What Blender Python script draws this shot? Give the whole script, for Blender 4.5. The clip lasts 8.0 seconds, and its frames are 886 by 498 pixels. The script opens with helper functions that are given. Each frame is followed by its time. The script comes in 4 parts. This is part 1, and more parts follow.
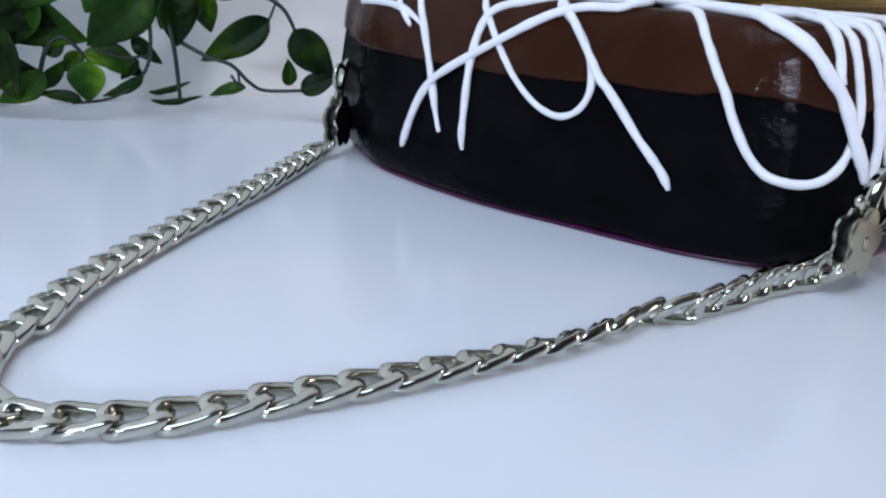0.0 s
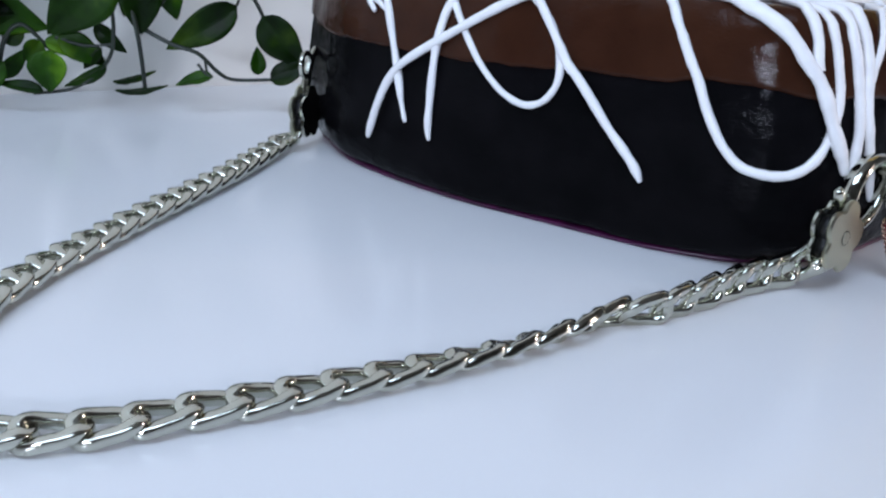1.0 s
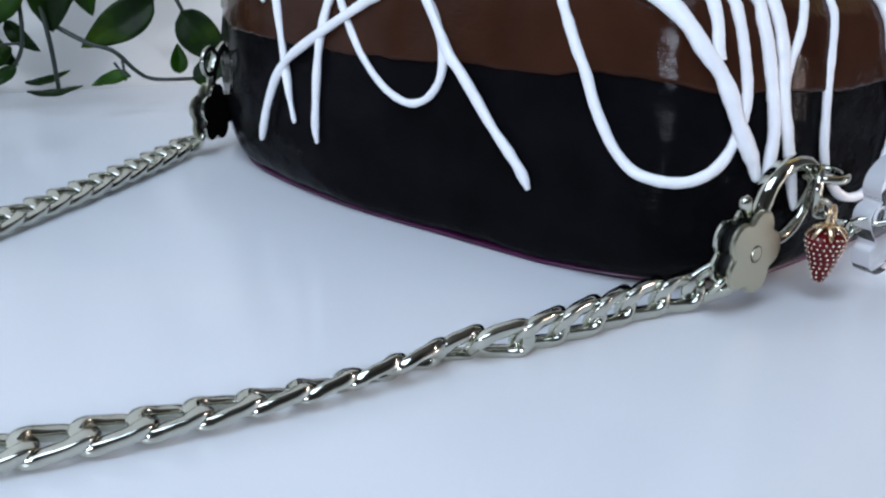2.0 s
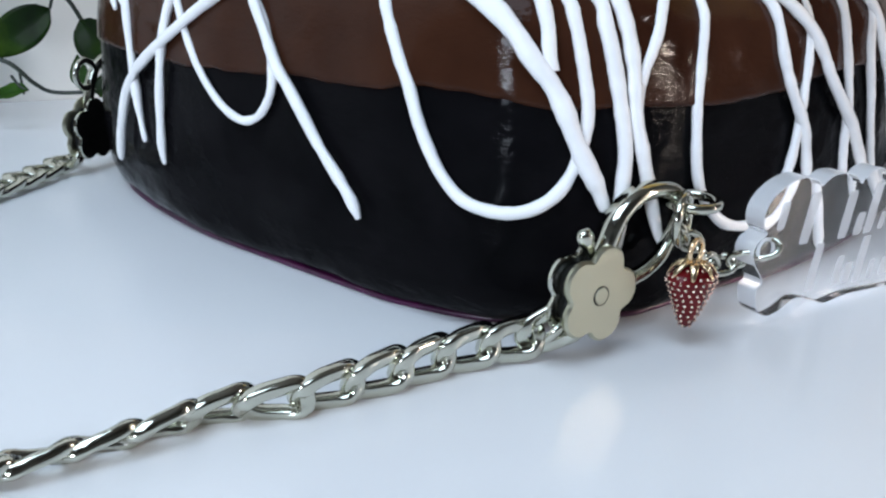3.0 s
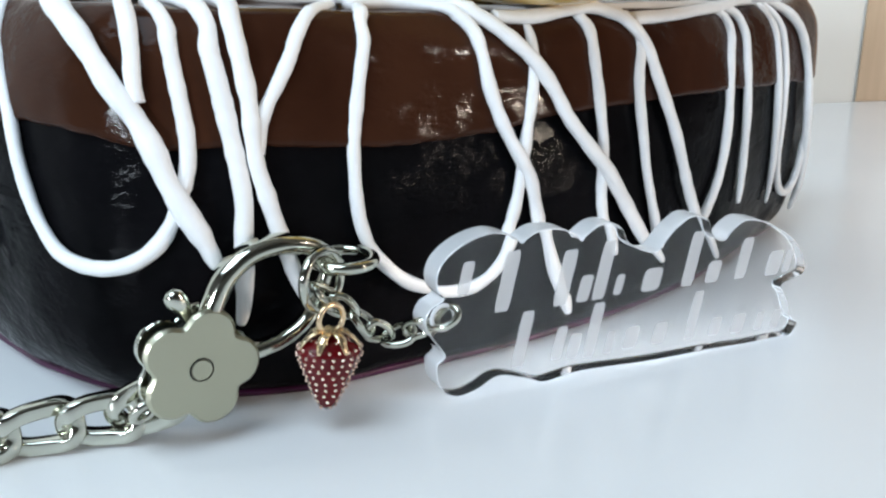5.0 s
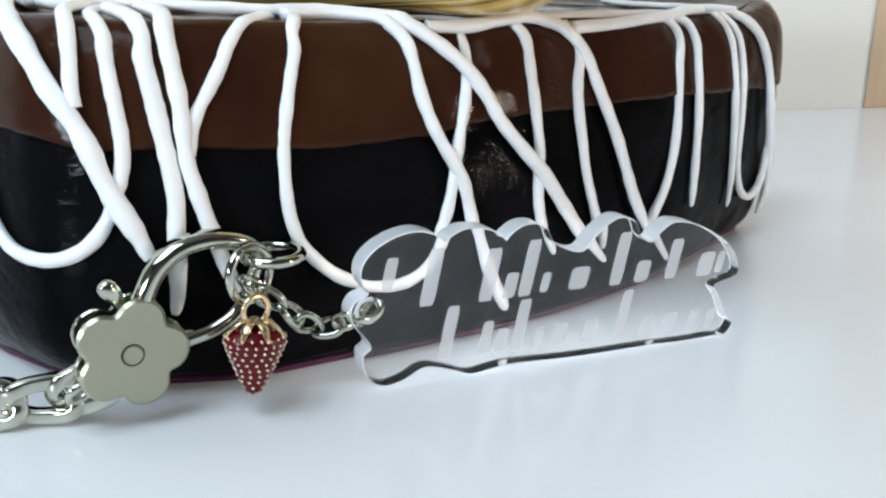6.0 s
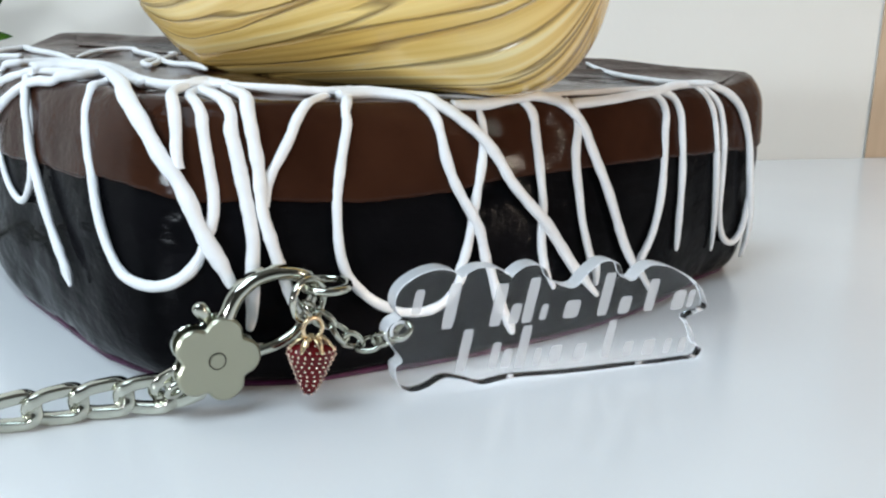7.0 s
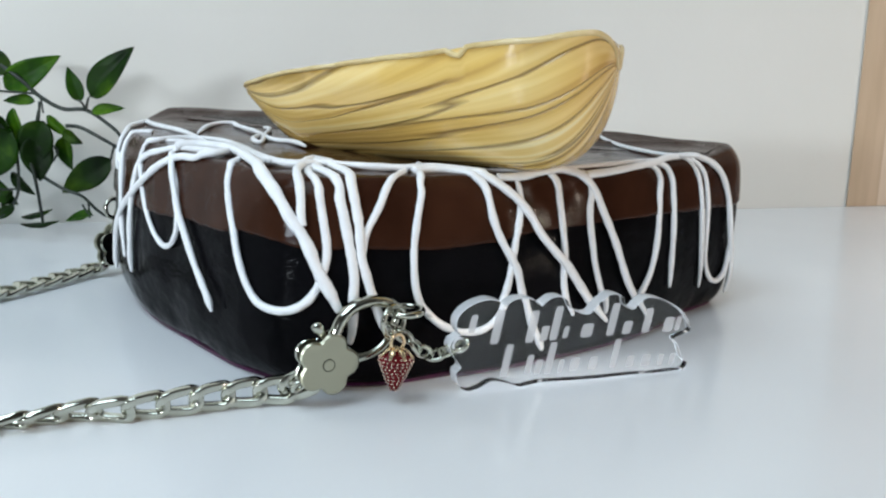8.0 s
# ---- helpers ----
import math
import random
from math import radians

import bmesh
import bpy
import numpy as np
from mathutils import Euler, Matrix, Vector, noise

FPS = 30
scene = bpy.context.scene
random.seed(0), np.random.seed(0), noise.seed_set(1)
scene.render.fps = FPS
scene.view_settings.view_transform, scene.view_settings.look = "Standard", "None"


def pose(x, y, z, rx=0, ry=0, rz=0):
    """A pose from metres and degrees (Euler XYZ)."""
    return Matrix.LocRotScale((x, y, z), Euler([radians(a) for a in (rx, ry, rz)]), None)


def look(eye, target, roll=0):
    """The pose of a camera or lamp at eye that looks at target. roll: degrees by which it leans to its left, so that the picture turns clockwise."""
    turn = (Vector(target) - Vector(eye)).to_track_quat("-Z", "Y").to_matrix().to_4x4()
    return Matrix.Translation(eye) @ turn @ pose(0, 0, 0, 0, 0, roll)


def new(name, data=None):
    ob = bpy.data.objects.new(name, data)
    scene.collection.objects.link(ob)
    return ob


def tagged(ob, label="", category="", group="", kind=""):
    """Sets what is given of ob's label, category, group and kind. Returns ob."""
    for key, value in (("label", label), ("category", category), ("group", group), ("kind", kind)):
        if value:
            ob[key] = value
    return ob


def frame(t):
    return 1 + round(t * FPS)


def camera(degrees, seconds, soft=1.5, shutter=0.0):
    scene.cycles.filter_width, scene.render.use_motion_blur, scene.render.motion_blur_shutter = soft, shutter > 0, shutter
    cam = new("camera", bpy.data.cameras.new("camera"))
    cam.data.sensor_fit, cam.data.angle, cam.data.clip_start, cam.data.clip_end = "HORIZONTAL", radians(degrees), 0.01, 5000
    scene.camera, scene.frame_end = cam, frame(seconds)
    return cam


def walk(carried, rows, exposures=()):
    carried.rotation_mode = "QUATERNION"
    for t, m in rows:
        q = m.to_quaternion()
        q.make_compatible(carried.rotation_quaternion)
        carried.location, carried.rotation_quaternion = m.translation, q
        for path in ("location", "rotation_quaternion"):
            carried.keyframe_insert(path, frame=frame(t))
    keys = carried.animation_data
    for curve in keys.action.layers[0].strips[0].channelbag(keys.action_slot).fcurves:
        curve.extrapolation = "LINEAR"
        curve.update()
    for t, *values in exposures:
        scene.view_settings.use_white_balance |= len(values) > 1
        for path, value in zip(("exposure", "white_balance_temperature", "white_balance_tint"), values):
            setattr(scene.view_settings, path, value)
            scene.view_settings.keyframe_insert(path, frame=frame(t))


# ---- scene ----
cam = camera(48.0, 8.0, 2.3)
PATH = [
    (0, (0.03494, -0.03003, 0.10807), (-0.08449, 1.85959, -0.5362), 3.333),
    (0.5, (0.03709, -0.02425, 0.10682), (-0.07371, 1.86181, -0.54931), 3.293),
    (1, (0.04614, -0.01439, 0.10572), (-0.07147, 1.86859, -0.55803), 3.138),
    (1.5, (0.06647, 0.00214, 0.10271), (-0.08368, 1.88136, -0.56513), 2.814),
    (1.7, (0.07824, 0.01201, 0.10218), (-0.09555, 1.88719, -0.57126), 2.512),
    (2.8, (0.13623, 0.06048, 0.09691), (-0.16378, 1.9257, -0.55956), 1.102),
    (3, (0.14644, 0.06831, 0.0982), (-0.16156, 1.93083, -0.5622), 1.111),
    (3.5, (0.17984, 0.09523, 0.09622), (-0.18724, 1.95362, -0.54537), 0.732),
    (4, (0.19641, 0.10427, 0.09338), (-0.2078, 1.97081, -0.50046), 0.528),
    (4.5, (0.21648, 0.11308, 0.08975), (-0.22101, 1.97767, -0.48638), 0.697),
    (5, (0.23135, 0.12099, 0.09159), (-0.22705, 1.98112, -0.48268), 0.949),
    (6.3, (0.26483, 0.11151, 0.09614), (-0.30954, 1.94302, -0.46569), 1.136),
    (6.5, (0.26769, 0.10363, 0.09906), (-0.32054, 1.93582, -0.44596), 1.576),
    (7, (0.27818, 0.06678, 0.11085), (-0.33863, 1.89972, -0.39893), 1.368),
    (7.5, (0.28811, 0.02016, 0.12198), (-0.34221, 1.85815, -0.35185), 1.282),
    (8, (0.29632, -0.02585, 0.13447), (-0.35674, 1.8132, -0.30303), 1.36),
]
walk(cam, [(t, look(eye, target, roll)) for t, eye, target, roll in PATH], [(0.0, -0.02, 6080, 25), (1.5, 0.0, 6080, 23), (3.5, 0.31, 6450, 17), (5.0, 0.43, 6530, 14), (6.5, 0.43, 6650, 14), (8.0, 0.20, 6660, 14)])

# ---------- world, lamps ----------
world = bpy.data.worlds.new("room_air")
scene.world = world
world.use_nodes = True
world.node_tree.nodes["Background"].inputs[0].default_value = (0.62, 0.72, 0.85, 1)
world.node_tree.nodes["Background"].inputs[1].default_value = 0.1


def area_lamp(name, m, sx, sy, power, colour):
    data = bpy.data.lights.new(name, "AREA")
    data.shape, data.size, data.size_y, data.energy, data.color = "RECTANGLE", sx, sy, power, colour
    ob = new(name, data)
    ob.matrix_world = m
    return ob


area_lamp("ceiling_lamp", look((-0.15, -0.55, 1.5), (0.08, 0.35, 0)), 1.2, 0.85, 18.1, (0.66, 0.86, 1.0))
area_lamp("side_lamp", look((2.2, 0.34, 0.27), (0.2, 0.37, 0.06)), 0.09, 0.12, 8.4, (1.0, 0.87, 0.70))
area_lamp("high_side_lamp", look((2.0, 0.36, 1.0), (0.2, 0.37, 0.06)), 0.06, 0.06, 3.0, (1.0, 0.90, 0.80))
area_lamp("front_lamp", look((-0.29, -1.03, 0.36), (0.13, 0.3, 0.05)), 0.30, 0.08, 8.0, (0.78, 0.91, 1.0))


# ---------- materials ----------
def material(name, colour, rough=0.5, metal=0.0, coat=0.0, spec=0.5):
    m = bpy.data.materials.new(name)
    m.use_nodes = True
    b = m.node_tree.nodes["Principled BSDF"]
    b.inputs["Base Color"].default_value = (*colour, 1)
    b.inputs["Roughness"].default_value = rough
    b.inputs["Metallic"].default_value = metal
    b.inputs["Coat Weight"].default_value = coat
    b.inputs["Specular IOR Level"].default_value = spec
    return m


def node(m, kind, **values):
    n = m.node_tree.nodes.new(kind)
    for key, value in values.items():
        n.inputs[key].default_value = value
    return n


def wire(m, a, out, b, into):
    m.node_tree.links.new(a.outputs[out], b.inputs[into])


def tint(m, scale, colours, detail=4.0, stretch=(1, 1, 1), which="Object", where="Base Color", rough=0.5):
    """Noise of that scale, run through a colour ramp, into one input."""
    b = m.node_tree.nodes["Principled BSDF"]
    c = m.node_tree.nodes.new("ShaderNodeTexCoord")
    mp = node(m, "ShaderNodeMapping", Scale=stretch)
    n = node(m, "ShaderNodeTexNoise", Scale=scale, Detail=detail, Roughness=rough)
    r = m.node_tree.nodes.new("ShaderNodeValToRGB")
    r.color_ramp.elements[0].position, r.color_ramp.elements[1].position = colours[0][0], colours[-1][0]
    for k, (pos, col) in enumerate(colours):
        e = r.color_ramp.elements[0] if k == 0 else (r.color_ramp.elements[-1] if k == len(colours) - 1 else r.color_ramp.elements.new(pos))
        e.color = (*col, 1) if len(col) == 3 else (col[0], col[0], col[0], 1)
    wire(m, c, which, mp, "Vector")
    wire(m, mp, "Vector", n, "Vector")
    wire(m, n, "Fac", r, "Fac")
    wire(m, r, "Color", b, where)
    return n


def relief(m, layers, stretch=(1, 1, 1), which="Object"):
    """Bump from several noises: (scale, strength, distance)."""
    b = m.node_tree.nodes["Principled BSDF"]
    c = m.node_tree.nodes.new("ShaderNodeTexCoord")
    mp = node(m, "ShaderNodeMapping", Scale=stretch)
    wire(m, c, which, mp, "Vector")
    last = None
    for scale, strength, distance in layers:
        n = node(m, "ShaderNodeTexNoise", Scale=scale, Detail=3.0)
        u = node(m, "ShaderNodeBump", Strength=strength, Distance=distance)
        wire(m, mp, "Vector", n, "Vector")
        wire(m, n, "Fac", u, "Height")
        if last:
            wire(m, last, "Normal", u, "Normal")
        last = u
    wire(m, last, "Normal", b, "Normal")


def crinkle(m, large, mid, fine):
    """Relief of a hand-brushed varnish: slow waves, and fine crinkles that come in patches."""
    b = m.node_tree.nodes["Principled BSDF"]
    c = m.node_tree.nodes.new("ShaderNodeTexCoord")
    mp = node(m, "ShaderNodeMapping", Scale=(0.7, 0.7, 1.25))
    wire(m, c, "Object", mp, "Vector")
    last = None
    for scale, strength, distance in (large, mid):
        n = node(m, "ShaderNodeTexNoise", Scale=scale, Detail=2.0)
        u = node(m, "ShaderNodeBump", Strength=strength, Distance=distance)
        wire(m, mp, "Vector", n, "Vector")
        wire(m, n, "Fac", u, "Height")
        if last:
            wire(m, last, "Normal", u, "Normal")
        last = u
    n = node(m, "ShaderNodeTexNoise", Scale=fine[0], Detail=3.0, Roughness=0.6)
    patch = node(m, "ShaderNodeTexNoise", Scale=75.0, Detail=2.0)
    gate = m.node_tree.nodes.new("ShaderNodeMapRange")
    for key, value in zip(("From Min", "From Max", "To Min", "To Max"), (0.40, 0.58, 0.38, 1.0)):
        gate.inputs[key].default_value = value
    mul = m.node_tree.nodes.new("ShaderNodeMath")
    mul.operation = "MULTIPLY"
    u = node(m, "ShaderNodeBump", Strength=fine[1], Distance=fine[2])
    wire(m, mp, "Vector", n, "Vector")
    wire(m, mp, "Vector", patch, "Vector")
    wire(m, patch, "Fac", gate, "Value")
    wire(m, n, "Fac", mul, 0)
    wire(m, gate, "Result", mul, 1)
    wire(m, mul, "Value", u, "Height")
    wire(m, last, "Normal", u, "Normal")
    wire(m, u, "Normal", b, "Normal")


BLACK = material("black_varnish", (0.006, 0.0055, 0.007), 0.045, spec=0.018)
tint(BLACK, 60, [(0.3, (0.003, 0.003, 0.0035)), (0.7, (0.006, 0.0055, 0.0065))])
crinkle(BLACK, (34, 0.5, 0.004), (170, 0.45, 0.0008), (640, 0.42, 0.00045))
BROWN = material("chocolate_glaze", (0.06, 0.022, 0.012), 0.065, spec=0.08)
tint(BROWN, 45, [(0.3, (0.029, 0.0104, 0.0056)), (0.7, (0.046, 0.0172, 0.0092))])
crinkle(BROWN, (30, 0.36, 0.004), (170, 0.40, 0.0008), (640, 0.40, 0.00045))
CREAM = material("white_icing", (0.82, 0.82, 0.83), 0.42)
tint(CREAM, 200, [(0.3, (0.85, 0.85, 0.86)), (0.7, (0.91, 0.91, 0.91))])
relief(CREAM, [(260, 0.25, 0.0006)])
PURPLE = material("purple_base", (0.13, 0.012, 0.10), 0.35)
tint(PURPLE, 150, [(0.3, (0.03, 0.002, 0.022)), (0.7, (0.08, 0.007, 0.055))])
SILVER = material("nickel_plate", (0.56, 0.56, 0.48), 0.1, metal=1.0)
tint(SILVER, 300, [(0.35, (0.06,)), (0.7, (0.15,))], where="Roughness")
relief(SILVER, [(260, 0.10, 0.0006), (900, 0.05, 0.0002)])
BRUSHED = material("satin_nickel", (0.46, 0.45, 0.34), 0.4, metal=1.0)
tint(BRUSHED, 420, [(0.3, (0.28,)), (0.75, (0.34,))], where="Roughness")
# near-black metal, paints the shade in the clasp's gap and rivet groove
GAPSHADE = material("gap_shade", (0.02, 0.02, 0.02), 0.4, metal=0.6)
GOLD = material("pale_gold", (0.80, 0.60, 0.38), 0.2, metal=1.0)
tint(GOLD, 500, [(0.3, (0.14,)), (0.7, (0.28,))], where="Roughness")
REDENAMEL = material("red_enamel", (0.12, 0.003, 0.005), 0.25, spec=0.3)
tint(REDENAMEL, 220, [(0.3, (0.062, 0.0010, 0.0025)), (0.7, (0.10, 0.0017, 0.0038))])
SEEDMETAL = material("rose_seeds", (0.80, 0.56, 0.45), 0.25, metal=1.0)
TABLE = material("white_laminate", (0.80, 0.81, 0.82), 0.18)
tint(TABLE, 6, [(0.3, (0.77, 0.785, 0.80)), (0.7, (0.82, 0.825, 0.83))])
relief(TABLE, [(900, 0.03, 0.0001), (5, 0.10, 0.004)])
WALL = material("painted_wall", (0.78, 0.775, 0.74), 0.7)
tint(WALL, 5, [(0.3, (0.76, 0.75, 0.705)), (0.7, (0.82, 0.805, 0.76))])
relief(WALL, [(180, 0.12, 0.0008)])
# grey for the added room surfaces that stay out of view
ROOM = material("unseen_room_paint", (0.26, 0.26, 0.26), 0.8)
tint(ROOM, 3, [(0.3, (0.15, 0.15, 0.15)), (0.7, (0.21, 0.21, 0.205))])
BOARD = material("beige_board", (0.55, 0.40, 0.27), 0.5)
tint(BOARD, 12, [(0.3, (0.48, 0.34, 0.22)), (0.7, (0.62, 0.46, 0.32))], stretch=(6, 6, 0.6))
PALEBOARD = material("pale_board", (0.70, 0.55, 0.42), 0.5)
tint(PALEBOARD, 10, [(0.3, (0.64, 0.49, 0.37)), (0.7, (0.74, 0.60, 0.47))], stretch=(6, 6, 0.6))
LEAF = material("leaf_green", (0.05, 0.12, 0.015), 0.42, spec=0.13)
tint(LEAF, 45, [(0.32, (0.004, 0.019, 0.0008)), (0.52, (0.014, 0.055, 0.0015)), (0.70, (0.075, 0.17, 0.005))])
shade = node(LEAF, "ShaderNodeObjectInfo")
spread = node(LEAF, "ShaderNodeMapRange")
spread.inputs["To Min"].default_value, spread.inputs["To Max"].default_value = 0.25, 1.45
vary = node(LEAF, "ShaderNodeVectorMath")
vary.operation = "MULTIPLY"
LEAF.node_tree.links.new(LEAF.node_tree.nodes["Principled BSDF"].inputs["Base Color"].links[0].from_socket, vary.inputs[0])
wire(LEAF, shade, "Random", spread, "Value")
wire(LEAF, spread, "Result", vary, 1)
wire(LEAF, vary, "Vector", LEAF.node_tree.nodes["Principled BSDF"], "Base Color")
relief(LEAF, [(240, 0.3, 0.0006)])
LEAF.node_tree.nodes["Principled BSDF"].inputs["Subsurface Weight"].default_value = 0.15
LEAF.node_tree.nodes["Principled BSDF"].inputs["Subsurface Radius"].default_value = (0.001, 0.003, 0.0005)
STEM = material("stem_green", (0.035, 0.05, 0.025), 0.5)
tint(STEM, 120, [(0.3, (0.010, 0.016, 0.012)), (0.7, (0.025, 0.036, 0.022))])
SHELL = material("varnished_shell", (0.52, 0.34, 0.12), 0.24, coat=0.4)
LIP = material("pale_shell_rim", (0.70, 0.52, 0.24), 0.25)
tint(LIP, 90, [(0.3, (0.60, 0.42, 0.17)), (0.7, (0.78, 0.62, 0.34))])
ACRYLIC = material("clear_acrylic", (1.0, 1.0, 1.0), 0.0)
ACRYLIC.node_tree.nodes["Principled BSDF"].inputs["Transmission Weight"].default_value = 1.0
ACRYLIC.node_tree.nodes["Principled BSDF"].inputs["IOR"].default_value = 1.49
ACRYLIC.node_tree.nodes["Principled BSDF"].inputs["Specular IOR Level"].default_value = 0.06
# clear cut edge; its whitish base stands in for caught light
LITEDGE = material("lit_acrylic_edge", (0.95, 0.96, 0.98), 0.2)
LITEDGE.node_tree.nodes["Principled BSDF"].inputs["Transmission Weight"].default_value = 0.4
LITEDGE.node_tree.nodes["Principled BSDF"].inputs["IOR"].default_value = 1.49
FROST = material("frosted_engraving", (0.78, 0.79, 0.81), 0.6)
FROST.node_tree.nodes["Principled BSDF"].inputs["Alpha"].default_value = 0.48


# ---------- mesh helpers ----------
def mesh_of(bm, name, mats, smooth=True):
    me = bpy.data.meshes.new(name)
    bmesh.ops.recalc_face_normals(bm, faces=bm.faces[:])
    bm.to_mesh(me)
    bm.free()
    for m in mats if isinstance(mats, (list, tuple)) else [mats]:
        me.materials.append(m)
    if smooth:
        me.polygons.foreach_set("use_smooth", [True] * len(me.polygons))
    return me


def part(name, bm, mats, parent, label="", smooth=True, m=None):
    ob = new(name, mesh_of(bm, name, mats, smooth) if isinstance(bm, bmesh.types.BMesh) else bm)
    ob.parent = parent
    if m is not None:
        ob.matrix_basis = m
    return tagged(ob, label)


def thing(name, at, label, category, group="", kind=""):
    ob = new(name)
    ob.empty_display_size = 0.01
    ob.matrix_basis = at if isinstance(at, Matrix) else Matrix.Translation(at)
    return tagged(ob, label, category, group, kind)


def solo(name, bm, mats, label, category, kind="", smooth=False, m=None):
    ob = new(name, mesh_of(bm, name, mats, smooth))
    if m is not None:
        ob.matrix_basis = m
    return tagged(ob, label, category, "", kind)


def box(bm, lo, hi, bevel=0.0):
    c = [(a + b) / 2 for a, b in zip(lo, hi)]
    d = [b - a for a, b in zip(lo, hi)]
    made = bmesh.ops.create_cube(bm, size=1, matrix=Matrix.LocRotScale(c, None, d))
    if bevel:
        edges = list({e for v in made["verts"] for e in v.link_edges})
        bmesh.ops.bevel(bm, geom=edges, offset=bevel, segments=2, profile=0.6, affect="EDGES")
    return bm


def spline(points, closed=False, n=8):
    """Catmull-Rom through the points."""
    p = [np.array(q, float) for q in points]
    size, out = len(p), []
    for i in range(size if closed else size - 1):
        a, b = p[(i - 1) % size] if closed or i else p[0], p[i]
        c = p[(i + 1) % size]
        d = p[(i + 2) % size] if closed else p[min(i + 2, size - 1)]
        for k in range(n):
            t = k / n
            out.append(0.5 * (2 * b + (c - a) * t + (2 * a - 5 * b + 4 * c - d) * t * t + (3 * b - a - 3 * c + d) * t**3))
    if not closed:
        out.append(p[-1])
    return np.array(out)


def tube(bm, path, radius, sides=10, closed=False, flat=1.0, up=None, square=1.0):
    """A tube along the path; radius: a number or one for each point; flat: height over width of the section against up."""
    path = np.asarray(path, float)
    n = len(path)
    r = np.broadcast_to(np.asarray(radius, float), (n,))
    t = np.roll(path, -1, 0) - np.roll(path, 1, 0)
    if not closed:
        t[0], t[-1] = path[1] - path[0], path[-1] - path[-2]
    t /= np.linalg.norm(t, axis=1)[:, None] + 1e-12
    rings, ref = [], None
    for i in range(n):
        if up is not None:
            u = np.asarray(up[i] if np.ndim(up) > 1 else up, float)
        else:
            u = ref if ref is not None else np.array([0.13, 0.21, 0.97])
        u = u - t[i] * (u @ t[i])
        if np.linalg.norm(u) < 1e-6:
            u = np.cross(t[i], (1, 0, 0.1))
        u /= np.linalg.norm(u)
        ref = u
        w = np.cross(t[i], u)
        ring = []
        for k in range(sides):
            a = 2 * math.pi * k / sides
            ca, sa = math.cos(a), math.sin(a)
            ca, sa = math.copysign(abs(ca) ** square, ca), math.copysign(abs(sa) ** square, sa)
            ring.append(bm.verts.new(path[i] + r[i] * (ca * w + flat * sa * u)))
        rings.append(ring)
    for i in range(n if closed else n - 1):
        a, b = rings[i], rings[(i + 1) % n]
        for k in range(sides):
            bm.faces.new((a[k], a[(k + 1) % sides], b[(k + 1) % sides], b[k]))
    if not closed:
        bm.faces.new(rings[0][::-1])
        bm.faces.new(rings[-1])
    return bm


def ring_path(r, n=28, ry=None):
    return [(r * math.cos(2 * math.pi * k / n), (ry or r) * math.sin(2 * math.pi * k / n), 0) for k in range(n)]


def slab(bm, outline, z0, z1, bevel=0.0, side_mat=0):
    """An outline in x, y as a plate between z0 and z1, with chamfered rims."""
    o = np.asarray(outline, float)
    n = len(o)
    t = np.roll(o, -1, 0) - np.roll(o, 1, 0)
    nrm = np.c_[t[:, 1], -t[:, 0]]
    nrm /= np.linalg.norm(nrm, axis=1)[:, None] + 1e-12
    area = 0.5 * np.sum(o[:, 0] * np.roll(o[:, 1], -1) - np.roll(o[:, 0], -1) * o[:, 1])
    nrm *= 1 if area > 0 else -1
    levels = [(z0, bevel), (z0 + bevel, 0), (z1 - bevel, 0), (z1, bevel)] if bevel else [(z0, 0), (z1, 0)]
    rows = [[bm.verts.new((*(o[i] - nrm[i] * inset), z)) for i in range(n)] for z, inset in levels]
    for a, b in zip(rows, rows[1:]):
        for i in range(n):
            f = bm.faces.new((a[i], a[(i + 1) % n], b[(i + 1) % n], b[i]))
            f.material_index = side_mat
    bm.faces.new(rows[0][::-1])
    bm.faces.new(rows[-1])
    return bm


# ---------- the setting ----------
WALL_AT, WALL_TURN = Vector((-0.140, 0.520, 0)), 33.0
wall_pose = pose(WALL_AT.x, WALL_AT.y, 0, 0, 0, WALL_TURN)  # its x runs along the wall, its -y faces the camera
solo("table_top", box(bmesh.new(), (-1.2, -1.15, -0.03), (1.5, 0, 0), 0.002), TABLE, "smooth white glossy laminate table top against the wall", "table top", "structure", m=wall_pose)
solo("wall_back", box(bmesh.new(), (-2.0, 0.0005, -0.8), (2.6, 0.1, 1.75)), WALL, "plain off-white painted wall behind the table", "wall", "structure", m=wall_pose)
# from here to the ceiling: unseen surfaces, added to enclose the light
solo("wall_left", box(bmesh.new(), (-2.1, -3.0, -0.8), (-2.0, 0.1, 1.75)), ROOM, "plain grey side wall, unseen, added to close the room", "wall", "structure", m=wall_pose)
solo("wall_right", box(bmesh.new(), (2.6, -3.0, -0.8), (2.7, 0.1, 1.75)), ROOM, "plain grey side wall, unseen, added to close the room", "wall", "structure", m=wall_pose)
solo("wall_front", box(bmesh.new(), (-2.1, -3.1, -0.8), (2.7, -3.0, 1.75)), ROOM, "plain grey wall behind the camera, unseen, added to close the room", "wall", "structure", m=wall_pose)
solo("floor", box(bmesh.new(), (-2.1, -3.1, -0.85), (2.7, 0.1, -0.8)), ROOM, "plain grey floor under the table, unseen, added to close the room", "floor", "structure", m=wall_pose)
solo("ceiling", box(bmesh.new(), (-2.1, -3.1, 1.75), (2.7, 0.1, 1.8)), ROOM, "plain grey ceiling, unseen, added to close the room", "ceiling", "structure", m=wall_pose)
DOOR = thing("wooden_panel", wall_pose @ Matrix.Translation((0.568, 0, 0)), "beige wooden framed panel standing upright on the table against the wall", "panel")
